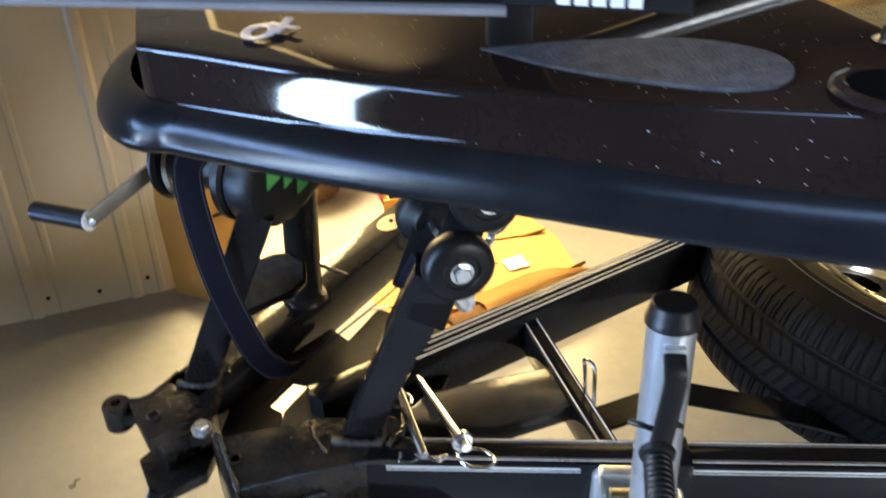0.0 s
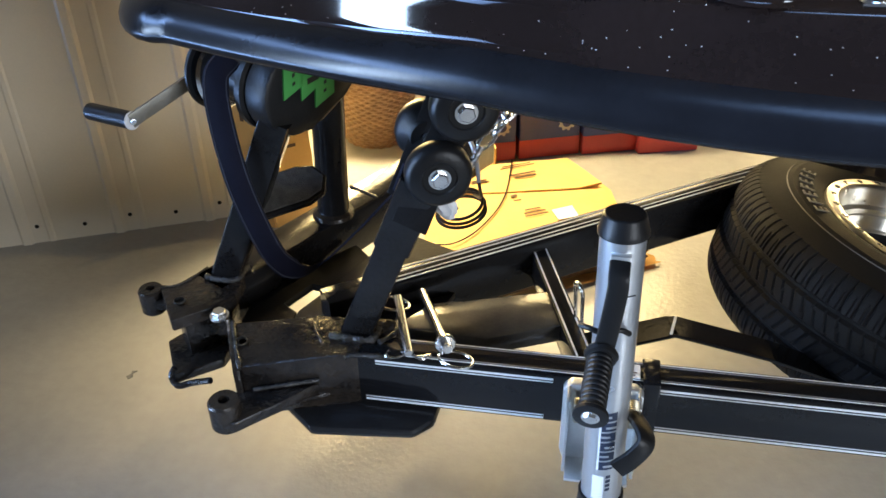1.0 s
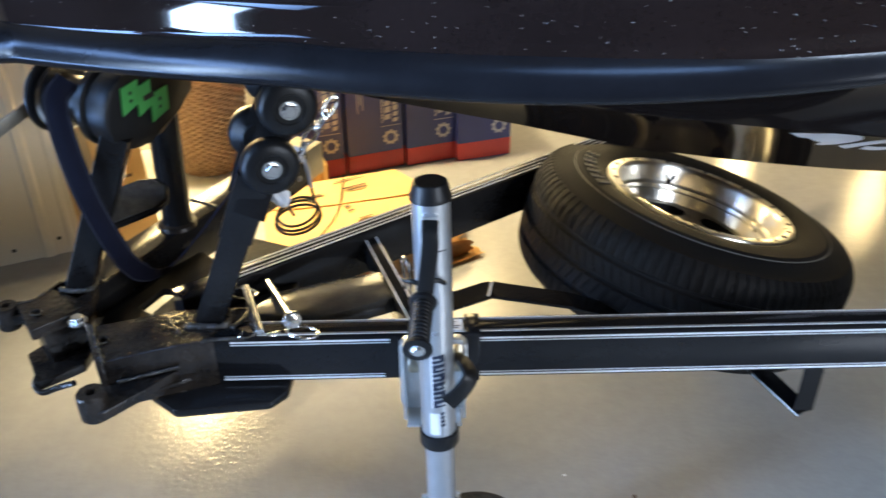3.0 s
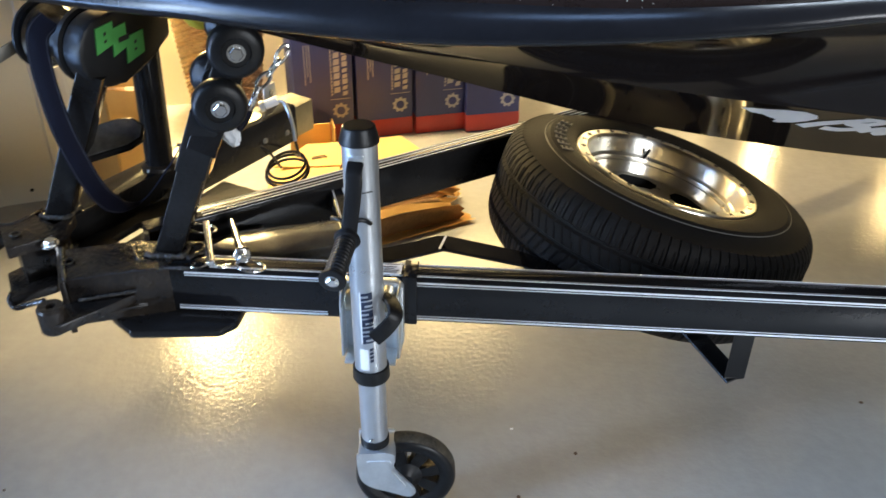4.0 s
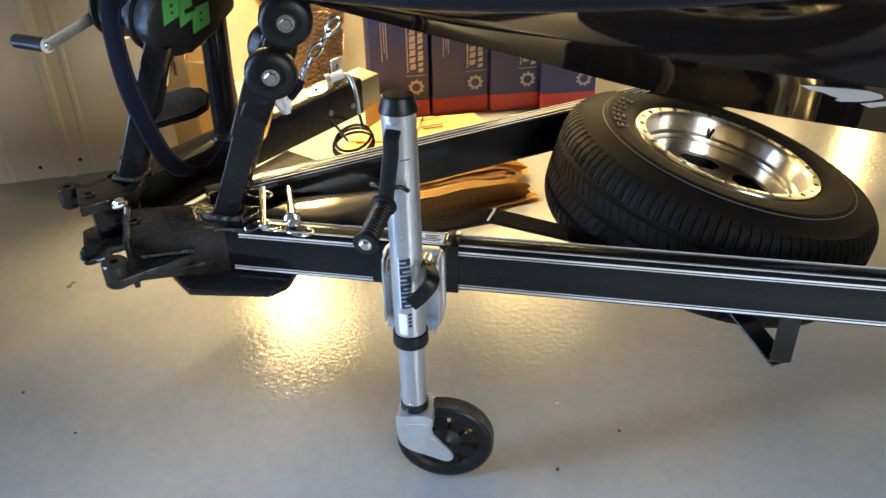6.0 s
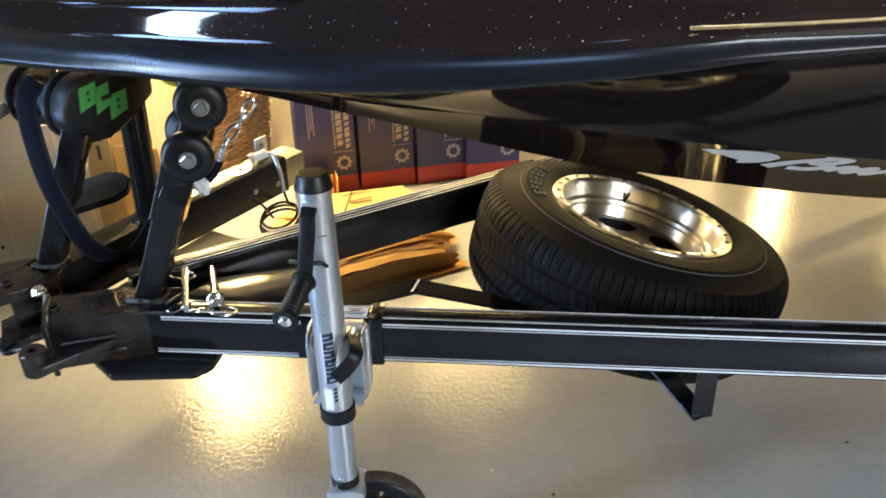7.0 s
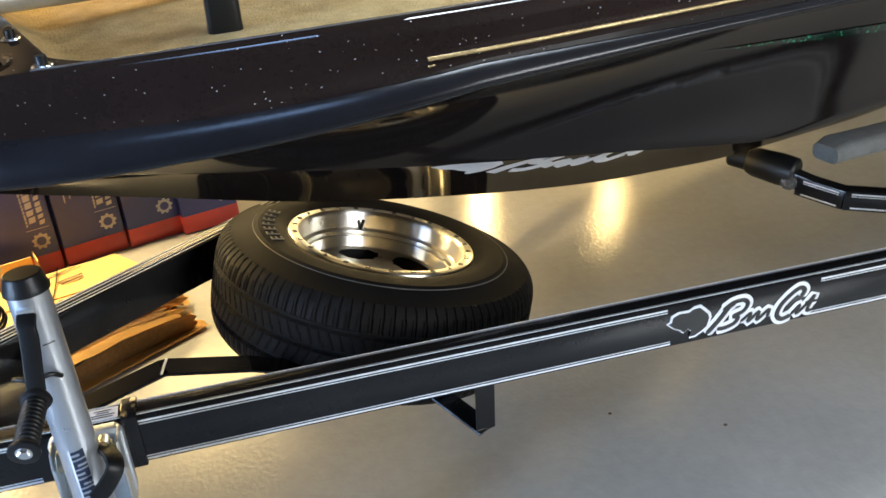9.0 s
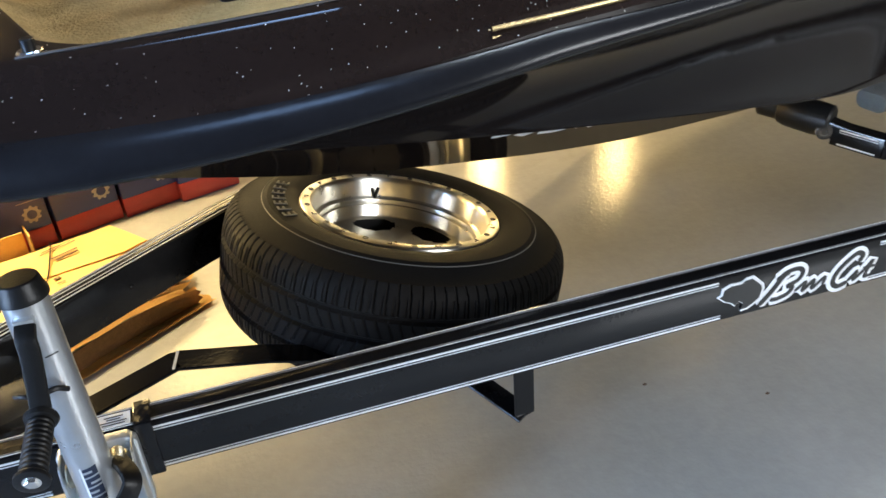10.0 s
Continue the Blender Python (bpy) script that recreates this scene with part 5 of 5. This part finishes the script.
def cartons():
    rnd = random.Random(4)
    for k, (x0, y0, x1, y1, h) in enumerate(((-0.138, 1.60, 0.07, 1.672, 0.50), (0.082, 1.675, 0.286, 1.75, 0.46), (0.298, 1.742, 0.484, 1.805, 0.45), (0.492, 1.775, 0.699, 1.837, 0.45))):
        u = Vector((x1 - x0, y1 - y0, 0)).normalized()
        v = Vector((-u.y, u.x, 0))
        p = Vector((x0, y0, 0))
        L = (Vector((x1, y1, 0)) - p).length
        t = thing("parts_carton", p, "navy blue printed carton with a red base band", "carton", "cartons along the wall")
        c = p + u * L / 2 + v * 0.14
        body = part("body", box(c + Z * h / 2, u, v, None, L, 0.28, h, 0.005), M_NAVY, t, "navy printed carton body")
        part("base_band", box(c + Z * 0.0385, u, v, None, L + 0.002, 0.282, 0.071, 0.003), M_RED, t, "red base band")
        f = -v
        fo = p + f * 0.0006
        gear_emblem(fo + u * (L - 0.05) + Z * 0.128, u, Z, 0.031, body)
        part("rule", box(fo + u * (L - 0.05) + Z * 0.175, u, Z, None, 0.075, 0.0018, 0.0012), M_PALEPRINT, body, "", 0)
        for off, w, z, n2, step in ((-0.030, 0.020, 0.188, 9, 0.0225), (-0.060, 0.024, 0.200, 7, 0.027), (-0.080, 0.006, 0.190, 16, 0.0125)):
            for q in range(n2):
                hh = step * rnd.uniform(0.62, 0.86)
                if z + hh < h - 0.01:
                    part("print_bar", plate([(-w / 2, -hh / 2 - 0.001), (w / 2 * rnd.uniform(0.7, 1.0), -hh / 2 + 0.002), (w / 2, hh / 2 + 0.002), (-w / 2 * rnd.uniform(0.7, 1.0), hh / 2 - 0.001)], fo + u * (L + off) + Z * (z + hh / 2), u, Z, 0.0012), M_PALEPRINT, body, "", 0)
                z += step
        for off, z0, ln in ((0.045, 0.24, 0.15), (0.055, 0.27, 0.12), (0.064, 0.25, 0.14)):
            part("print_bar", box(fo + u * off + Z * (z0 + ln / 2), u, Z, None, 0.0028, ln, 0.0012), M_PALEPRINT, body, "", 0)
        for side in (-1, 1):
            part("seam", box(c + u * side * (L / 2 + 0.0005) + Z * (h * 0.55), v, Z, None, 0.05, h * 0.5, 0.001), M_PALEPRINT if k == 3 else M_NAVY, body, "", 0)
    # small open brown carton beside the coupler
    t = thing("small_carton", (-0.06, 1.6, 0), "small open brown cardboard carton", "carton")
    for o, u, sx, h in (((-0.075, 1.535, 0.06), Vector((1, 0.33, 0)), 0.15, 0.12), ((-0.14, 1.56, 0.055), Vector((-0.33, 1, 0)), 0.09, 0.11), ((0.0, 1.60, 0.05), Vector((-0.33, 1, 0)), 0.09, 0.10)):
        part("panel", box(o, u, Z, None, sx, h, 0.005), M_CARD, t)


cartons()


def sheet(poly, z, sag, o=(0, 0), bend=(1, 0), seed=0, thick=0.006, fold=0.0, at=0.02):
    """Cardboard sheet over a plan polygon: fluted core thickness, slight sag along bend."""
    bm = bmesh.new()
    cx, cy = sum(p[0] for p in poly) / len(poly), sum(p[1] for p in poly) / len(poly)
    rings = []
    for k in np.linspace(0.0, 1.0, 7):
        ring = []
        m = len(poly) * 6
        for j in range(m):
            a, b = poly[j // 6], poly[(j // 6 + 1) % len(poly)]
            f = (j % 6) / 6
            x, y = a[0] + (b[0] - a[0]) * f, a[1] + (b[1] - a[1]) * f
            x, y = cx + (x - cx) * k, cy + (y - cy) * k
            d = (x - cx) * bend[0] + (y - cy) * bend[1]
            ring.append((x, y, z + sag * d * d * 8 + fold * max(0.0, d - at) + 0.004 * noise.noise((x * 7 + seed, y * 7, seed * 3.1))))
        rings.append(ring)
    top = [[bm.verts.new(p) for p in r] if k else [bm.verts.new(r[0])] for k, r in enumerate(rings)]
    bot = [[bm.verts.new((p[0], p[1], p[2] - thick)) for p in r] if k else [bm.verts.new((r[0][0], r[0][1], r[0][2] - thick))] for k, r in enumerate(rings)]
    m = len(poly) * 6
    for lay in (top, bot):
        for k in range(len(lay) - 1):
            for j in range(m):
                if k == 0:
                    bm.faces.new((lay[0][0], lay[1][j], lay[1][(j + 1) % m]))
                else:
                    bm.faces.new((lay[k][j], lay[k][(j + 1) % m], lay[k + 1][(j + 1) % m], lay[k + 1][j]))
    for j in range(m):
        bm.faces.new((top[-1][j], top[-1][(j + 1) % m], bot[-1][(j + 1) % m], bot[-1][j]))
    return bm


def boards():
    t = thing("flat_carton", (0.1, 1.3, 0), "flattened brown cardboard cartons stacked on the floor", "cardboard")
    low = [(-0.12, 0.98), (-0.06, 0.90), (0.22, 1.06), (0.45, 1.235), (0.40, 1.44), (0.24, 1.64), (-0.06, 1.52), (-0.18, 1.30)]
    for k in range(5):
        part("sheet", sheet([(x + 0.008 * noise.noise((k, x * 9, 1)), y + 0.01 * noise.noise((k, 5, y * 9))) for x, y in low], 0.008 + 0.008 * k, 0.004, seed=k), M_CARDDARK if k % 2 else M_CARD, t, "brown corrugated sheet")
    pan = part("panel", sheet([(-0.10, 0.96), (-0.038, 0.885), (0.21, 1.05), (0.452, 1.222), (0.375, 1.425), (-0.16, 1.29)], 0.052, 0.003, seed=7), M_CARD, t, "brown printed carton panel")
    flap = part("flap", sheet([(-0.158, 1.292), (0.30, 1.409), (0.37, 1.445), (0.25, 1.61), (-0.08, 1.49)], 0.056, 0.02, seed=9), M_CARD, t, "raised brown carton flap")
    part("label", sheet([(0.223, 1.258), (0.283, 1.292), (0.308, 1.232), (0.248, 1.204)], 0.0605, 0.0, seed=7, thick=0.0012), M_WHITE, pan, "blank white paper label")
    u, v = Vector((0.88, 0.47, 0)), Vector((-0.47, 0.88, 0))
    for par, o, rows in ((flap, (0.115, 1.47), ((0.0, 0.085, 0.008), (-0.02, 0.075, 0.008), (0.05, 0.12, 0.004), (0.062, 0.10, 0.004))), (flap, (-0.02, 1.40), ((0.0, 0.05, 0.006), (-0.012, 0.06, 0.006))), (pan, (0.165, 1.26), ((0.0, 0.05, 0.006), (-0.018, 0.07, 0.006), (-0.034, 0.075, 0.004))), (pan, (0.10, 1.33), ((0.0, 0.02, 0.012), (-0.03, 0.025, 0.006)))):
        for d, w, hgt in rows:
            p = Vector((*o, 0.0625 if par is flap else 0.0585)) + v * d
            part("print_bar", box(p, u, v, None, w, hgt, 0.0012), M_CARDINK, par, "", 0)
    # torn carton behind the cross member: front's shade painted as darker card, arched torn top sheets, flat lip on the
    # floor
    q = thing("torn_cardboard", (0.35, 0.95, 0), "torn and folded brown cardboard carton lying on the floor", "cardboard")
    base, u, v = Vector((0.192, 0.864, 0)), Vector((0.843, 0.537, 0)), Vector((-0.537, 0.843, 0))

    def folded(name, a0, a1, prof, ragged, seed, material, turn=0.0, droop=0.0):
        """A creased sheet: a profile of (depth, height) run from a0 to a1, its far end torn."""
        bm = bmesh.new()
        prof = [(p.x, p.y) for p in smoothed([(x, y, 0) for x, y in prof], 5)]
        rows = []
        for i in range(23):
            f = i / 22
            row = []
            for k, (d, z) in enumerate(prof):
                end = a1 + ragged * noise.noise((k * 0.55, seed * 3.7, 0.3))
                a = a0 + (end - a0) * f
                z2 = max(0.003, z - droop * max(0.0, f - 0.55) ** 2 + 0.006 * noise.noise((a * 14, d * 20, seed)))
                row.append(bm.verts.new(base + u * a + v * (d + turn * a) + Z * z2))
            rows.append(row)
        for p, r in zip(rows, rows[1:]):
            for k in range(len(p) - 1):
                bm.faces.new((p[k], p[k + 1], r[k + 1], r[k]))
        bmesh.ops.solidify(bm, geom=bm.faces[:], thickness=0.0045)
        return part(name, bm, material, q, "torn brown corrugated sheet", 40)

    folded("floor_lip", -0.06, 0.425, [(0.0, 0.012), (0.03, 0.008), (0.12, 0.008)], 0.03, 1, M_CARD)
    folded("front_panel", -0.10, 0.39, [(0.040, 0.012), (0.030, 0.045), (0.022, 0.088)], 0.04, 2, M_CARDDARK, 0.0, 0.12)
    folded("top_sheet", -0.10, 0.36, [(0.020, 0.092), (0.045, 0.104), (0.075, 0.100), (0.12, 0.085)], 0.06, 3, M_CARD, 0.02, 0.16)
    folded("top_sheet", 0.02, 0.40, [(0.060, 0.118), (0.078, 0.130), (0.105, 0.124), (0.15, 0.11)], 0.07, 4, M_CARD, 0.05, 0.25)
    folded("inner_sheet", -0.08, 0.33, [(0.055, 0.108), (0.085, 0.112), (0.12, 0.10)], 0.05, 5, M_CARDDARK, -0.03, 0.1)
    folded("back_sheet", 0.05, 0.45, [(0.11, 0.075), (0.15, 0.072), (0.19, 0.055)], 0.05, 6, M_CARD, 0.03, 0.2)
    folded("back_panel", -0.08, 0.40, [(0.135, 0.10), (0.15, 0.05), (0.155, 0.006)], 0.03, 7, M_CARDDARK)


boards()


def basket():
    c = Vector((-0.455, 1.80, 0))
    t = thing("wicker_basket", c, "tall brown woven wicker basket with greenery", "basket")
    rows, N = 108, 176
    bm = bmesh.new()
    grid = []
    for i in range(rows + 1):
        z = 0.55 * i / rows
        r0 = 0.118 + 0.062 * (i / rows) ** 0.8
        grid.append([bm.verts.new(c + Vector((math.cos(2 * math.pi * k / N), math.sin(2 * math.pi * k / N), 0)) * (r0 + 0.0028 * (1 if ((k // 4) + (i // 2)) % 2 else -1) * math.sin(math.pi * ((k % 4) + 0.5) / 4) + (0.0022 if i % 2 else -0.0014)) + Z * z) for k in range(N)])
    for i in range(rows):
        for k in range(N):
            bm.faces.new((grid[i][k], grid[i][(k + 1) % N], grid[i + 1][(k + 1) % N], grid[i + 1][k]))
    part("weave", bm, M_WICKER, t, "brown woven wicker wall", 0)
    part("rim", tube([c + Vector((0.182 * math.cos(a), 0.182 * math.sin(a), 0.555)) for a in np.linspace(0, 2 * math.pi, 40, endpoint=False)], 0.012, 10, None, None, True), M_WICKER, t)
    part("base", rod(c, c + Z * 0.012, 0.118, 40), M_WICKER, t)
    rnd = random.Random(3)
    bm = bmesh.new()
    for k in range(640):
        a, r = rnd.uniform(0, 2 * math.pi), 0.22 * rnd.random() ** 0.6
        p = c + Vector((r * math.cos(a) * (1.7 if math.cos(a) < 0 else 1.0), r * math.sin(a) - (0.12 if math.cos(a) < -0.3 else 0), 0.48 + rnd.uniform(0, 0.32)))
        d = Vector((rnd.uniform(-1, 1), rnd.uniform(-1, 1), rnd.uniform(-0.6, 0.8))).normalized()
        s = d.cross(Vector((rnd.uniform(-1, 1), rnd.uniform(-1, 1), 0.3))).normalized()
        L = rnd.uniform(0.03, 0.06)
        m = d.cross(s) * 0.006
        vs = [bm.verts.new(q) for q in (p, p + d * L * 0.5 + s * L * 0.22 + m, p + d * L, p + d * L * 0.5 - s * L * 0.22 + m)]
        mid = bm.verts.new(p + d * L * 0.5)
        for i in range(4):
            bm.faces.new((vs[i], vs[(i + 1) % 4], mid))
    tagged(part("greenery", bm, M_LEAF, t, "green leafy greenery", 0), kind="stuff")
    # tall carton leaning at the end of the ribbed wall
    w = thing("leaning_carton", (-0.62, 1.17, 0), "tall open brown cardboard carton standing at the wall corner", "carton")
    e = [Vector(p) for p in ((-0.735, 1.165, 0.0), (-0.617, 1.125, 0.0), (-0.50, 1.215, 0.0))]
    lean = (Z * 0.46 + Vector((-0.03, 0.03, 0)))
    for name, p, q, h in (("face", e[0], e[1], 1.0), ("side", e[1], e[2], 0.86)):
        u = q - p
        part(name, plate([(0.002, 0), (u.length - 0.002, 0), (u.length - 0.002, 0.46 * h * (0.9 if name == "side" else 1.0)), (0.002, 0.46 * h)], p, u, lean, 0.006), M_CARD, w, "brown cardboard " + name)
    u = (e[2] - e[1]).normalized()
    n = u.cross(Z)
    part("flap", plate([(0.0, 0), (0.14, -0.03), (0.12, 0.09), (0.02, 0.11)], e[1] + lean * 0.87, u, (Z - n * -0.55).normalized(), 0.005), M_CARD, w, "open carton flap")
    part("print_bar", box(e[1] + u * 0.075 + lean * 0.56 + n * 0.005, u, Z, None, 0.05, 0.010, 0.002), M_CARDINK, w, "", 0)
    part("print_bar", box(e[0] + (e[1] - e[0]) * 0.55 + lean * 0.80 - Y * 0.006, e[1] - e[0], Z, None, 0.012, 0.05, 0.002), M_CARDINK, w, "", 0)


basket()


def wiring():
    h = thing("wiring_harness", (0.0, 0.78, 0.53), "white wiring plugs and black coiled cable at the tongue end", "cable")
    a = Vector((-0.005, 0.715, 0.555))
    part("plug", rod(a, a + Vector((0.032, 0.01, 0.012)), 0.012, 16), M_WHITE, h, "white plug body")
    part("plug_collar", lathe([(0.009, 0), (0.0145, 0), (0.015, 0.010), (0.009, 0.010)], a - Vector((0.012, 0.004, 0.004)), Vector((1, 0.3, 0.3)), 20), M_ZINC, h, "metal plug collar")
    part("pigtail", tube(smoothed([a + Vector((0.03, 0.01, 0.01)), a + Vector((0.055, -0.01, 0.012)), a + Vector((0.075, -0.03, -0.03)), a + Vector((0.082, -0.04, -0.08))], 8), 0.005, 10), M_TUBE, h, "pale sheathed pigtail")
    part("cable_end", tube(smoothed([a + Vector((0.082, -0.04, -0.08)), a + Vector((0.084, -0.02, -0.13)), (0.055, 0.76, 0.39)], 8), 0.004, 8), M_PLASTIC, h, "black cable")
    c = Vector((0.016, 0.80, 0.325))
    for k, (rr, dz, tl) in enumerate(((0.060, 0.0, 0.25), (0.054, 0.012, 0.40), (0.062, -0.012, 0.1))):
        part("coil", tube([c + Vector((rr * math.cos(q), 0.5 * rr * math.sin(q), dz + rr * (0.45 + tl * 0.3) * math.sin(q + 0.4))) for q in np.linspace(0, 2 * math.pi, 36, endpoint=False)], 0.0042, 8, None, None, True), M_PLASTIC, h, "black cable coil")
    part("drop_wire", tube(smoothed([(-0.045, 0.70, 0.53), (-0.04, 0.665, 0.48), (0.0, 0.68, 0.44), (0.016, 0.74, 0.36)], 8), 0.004, 8), M_PLASTIC, h, "black wire")
    k = thing("breakaway_cable", (0.0, 1.1, 0.06), "thin black breakaway cable lying on the cardboard", "cable")
    part("wire", tube(smoothed([(-0.10, 1.008, 0.066), (-0.047, 1.026, 0.063), (0.0, 1.08, 0.062), (0.034, 1.156, 0.0615), (0.06, 1.24, 0.062), (0.074, 1.33, 0.064), (0.075, 1.45, 0.07), (0.071, 1.54, 0.072)], 8), 0.0024, 8), M_PLASTIC, k, "thin black wire")
    part("crimp", rod((-0.138, 1.002, 0.066), (-0.095, 1.010, 0.066), 0.0055, 12), M_TUBE, k, "pale crimped end")
    r = thing("rag_scrap", (0.105, 0.05, 0.775), "crumpled white rag tucked below the bow roller", "rag")
    bm = bmesh.new()
    bmesh.ops.create_icosphere(bm, subdivisions=3, radius=1.0)
    for vtx in bm.verts:
        f = 1 + 0.45 * noise.noise(vtx.co * 2.1) + 0.25 * noise.noise(vtx.co * 5.3)
        vtx.co = Vector((vtx.co.x * 0.016 - vtx.co.z * 0.007, vtx.co.y * 0.010, vtx.co.z * 0.020)) * f + Vector((0.112, 0.052, 0.788))
    part("scrap", bm, M_WHITE, r, "", 45)
    g = thing("bow_stop", sw(0.35, 0.09, 0.965), "round yellow rubber bow stop behind the rollers", "bow stop")
    part("stop", lathe([(0, -0.024), (0.024, -0.022), (0.036, -0.012), (0.040, 0.0), (0.036, 0.012), (0.024, 0.022), (0, 0.024)], sw(0.345, 0.09, 0.965), CN, 28), M_YELLOW, g, "yellow rubber disc")
    part("stop_pin", rod(sw(0.345, 0.05, 0.965), sw(0.345, 0.13, 0.965), 0.008, 16), M_CHROME, g, "bright pin")


wiring()


def on_panel(s, u, out=0.0015):
    """A place on the near bottom panel, u from keel to chine, a little proud of it."""
    def at(s, u):
        wc, zk, zc = W_CHINE(s), Z_KEEL(s), Z_CHINE(s)
        return sw(s, -wc * u, zk + (zc - zk) * (u + BULGE * u * (1 - u)))
    p = at(s, u)
    n = (at(s + 0.01, u) - p).cross(at(s, u + 0.01) - p).normalized()
    return p + (n if n.y < 0 else -n) * out


def hull_marks():
    """The pale badge reflection, painted on the hull's lower panel and following its curve."""
    def place(x, y):
        f = x / 0.37
        return on_panel(1.387 + 0.675 * f, 0.172 - 0.03 * f + 0.13 * y / 0.086)
    bm = bmesh.new()
    blob = [(0.0, 0.062), (0.014, 0.068), (0.03, 0.07), (0.05, 0.078), (0.075, 0.08), (0.095, 0.068), (0.104, 0.05), (0.098, 0.028), (0.086, 0.012), (0.07, 0.002), (0.062, 0.004), (0.064, 0.016), (0.05, 0.024), (0.036, 0.036), (0.02, 0.04), (0.012, 0.05)]
    mid = bm.verts.new(place(0.06, 0.05))
    ring = [bm.verts.new(place(x, y)) for x, y in blob]
    for k in range(len(ring)):
        bm.faces.new((mid, ring[k], ring[(k + 1) % len(ring)]))
    lines = [([(0.102, 0.0), (0.128, 0.04), (0.165, 0.084)], 0.014), ([(0.15, 0.084), (0.182, 0.082), (0.174, 0.056), (0.152, 0.046), (0.178, 0.034), (0.155, 0.010), (0.13, 0.008)], 0.013),
             ([(0.180, 0.012), (0.205, 0.045), (0.21, 0.012), (0.235, 0.046), (0.238, 0.012), (0.268, 0.042)], 0.013), ([(0.318, 0.084), (0.286, 0.072), (0.27, 0.036), (0.29, 0.012), (0.318, 0.03)], 0.014),
             ([(0.318, 0.03), (0.33, 0.05), (0.342, 0.02), (0.36, 0.07)], 0.012), ([(0.334, 0.052), (0.372, 0.056)], 0.010)]
    for pts, w in lines:
        path = smoothed([(x, y, 0) for x, y in pts], 6)
        w *= 1.5
        rows = []
        for k, p in enumerate(path):
            d = (path[min(k + 1, len(path) - 1)] - path[max(k - 1, 0)]).normalized()
            q = Vector((-d.y, d.x, 0)) * w / 2
            rows.append((bm.verts.new(place(p.x + q.x, p.y + q.y)), bm.verts.new(place(p.x - q.x, p.y - q.y))))
        for a, b in zip(rows, rows[1:]):
            bm.faces.new((a[0], a[1], b[1], b[0]))
    part("hull_badge_reflection", bm, M_WHITE, BOAT, "white badge reflection painted on the lower hull panel", 0)
    # green flake stripe fading in along the side
    def side(s, z):
        ws, zs = zip(*hull_half(s)[11:])
        return float(np.interp(z, zs, ws))
    bm = bmesh.new()
    rows = []
    for s in np.arange(1.46, 3.2, 0.04):
        z, hh = 1.128 - 0.06 * (s - 1.5), 0.008 * min(1, (s - 1.45) / 0.3)
        rows.append([bm.verts.new(sw(s, -side(s, z + q * hh) - 0.0018, z + q * hh)) for q in (-1, 0, 1)])
    for p, q in zip(rows, rows[1:]):
        for k in (0, 1):
            bm.faces.new((p[k], p[k + 1], q[k + 1], q[k]))
    part("flake_stripe", bm, M_GREENFLAKE, BOAT, "dark green metal flake stripe", 30)


hull_marks()


def floor_bits():
    rnd = random.Random(9)
    for k in range(9):
        x, y = rnd.uniform(-1.0, 2.6), rnd.uniform(-0.6, 1.4)
        t = thing("floor_grit", (x, y, 0), "small dark speck of grit on the floor", "debris", "grit on the floor")
        bm = bmesh.new()
        bmesh.ops.create_icosphere(bm, subdivisions=1, radius=0.003 + 0.002 * rnd.random())
        for vtx in bm.verts:
            vtx.co = Vector((vtx.co.x * 1.4, vtx.co.y, vtx.co.z * 0.5 + 0.002)) + Vector((x, y, 0))
        part("speck", bm, M_CARDINK if k % 3 else M_WHITE, t, "", 0)
    for x, y in ((0.813, 0.077), (0.681, -0.061)):
        t = thing("floor_grit", (x, y, 0), "small dark speck of grit on the floor", "debris", "grit on the floor")
        bm = bmesh.new()
        bmesh.ops.create_icosphere(bm, subdivisions=1, radius=0.005)
        for vtx in bm.verts:
            vtx.co = Vector((vtx.co.x, vtx.co.y, vtx.co.z * 0.6 + 0.003)) + Vector((x, y, 0))
        part("speck", bm, M_CARDINK, t, "", 0)
    t = thing("floor_paint_chip", (-0.756, 0.422, 0), "pale chip in the floor coating", "chip")
    part("chip", sheet([(-0.766, 0.413), (-0.756, 0.404), (-0.748, 0.414), (-0.753, 0.425), (-0.746, 0.436), (-0.760, 0.434), (-0.757, 0.423)], 0.0022, 0.0, seed=3, thick=0.002), M_BUNK, t)


floor_bits()
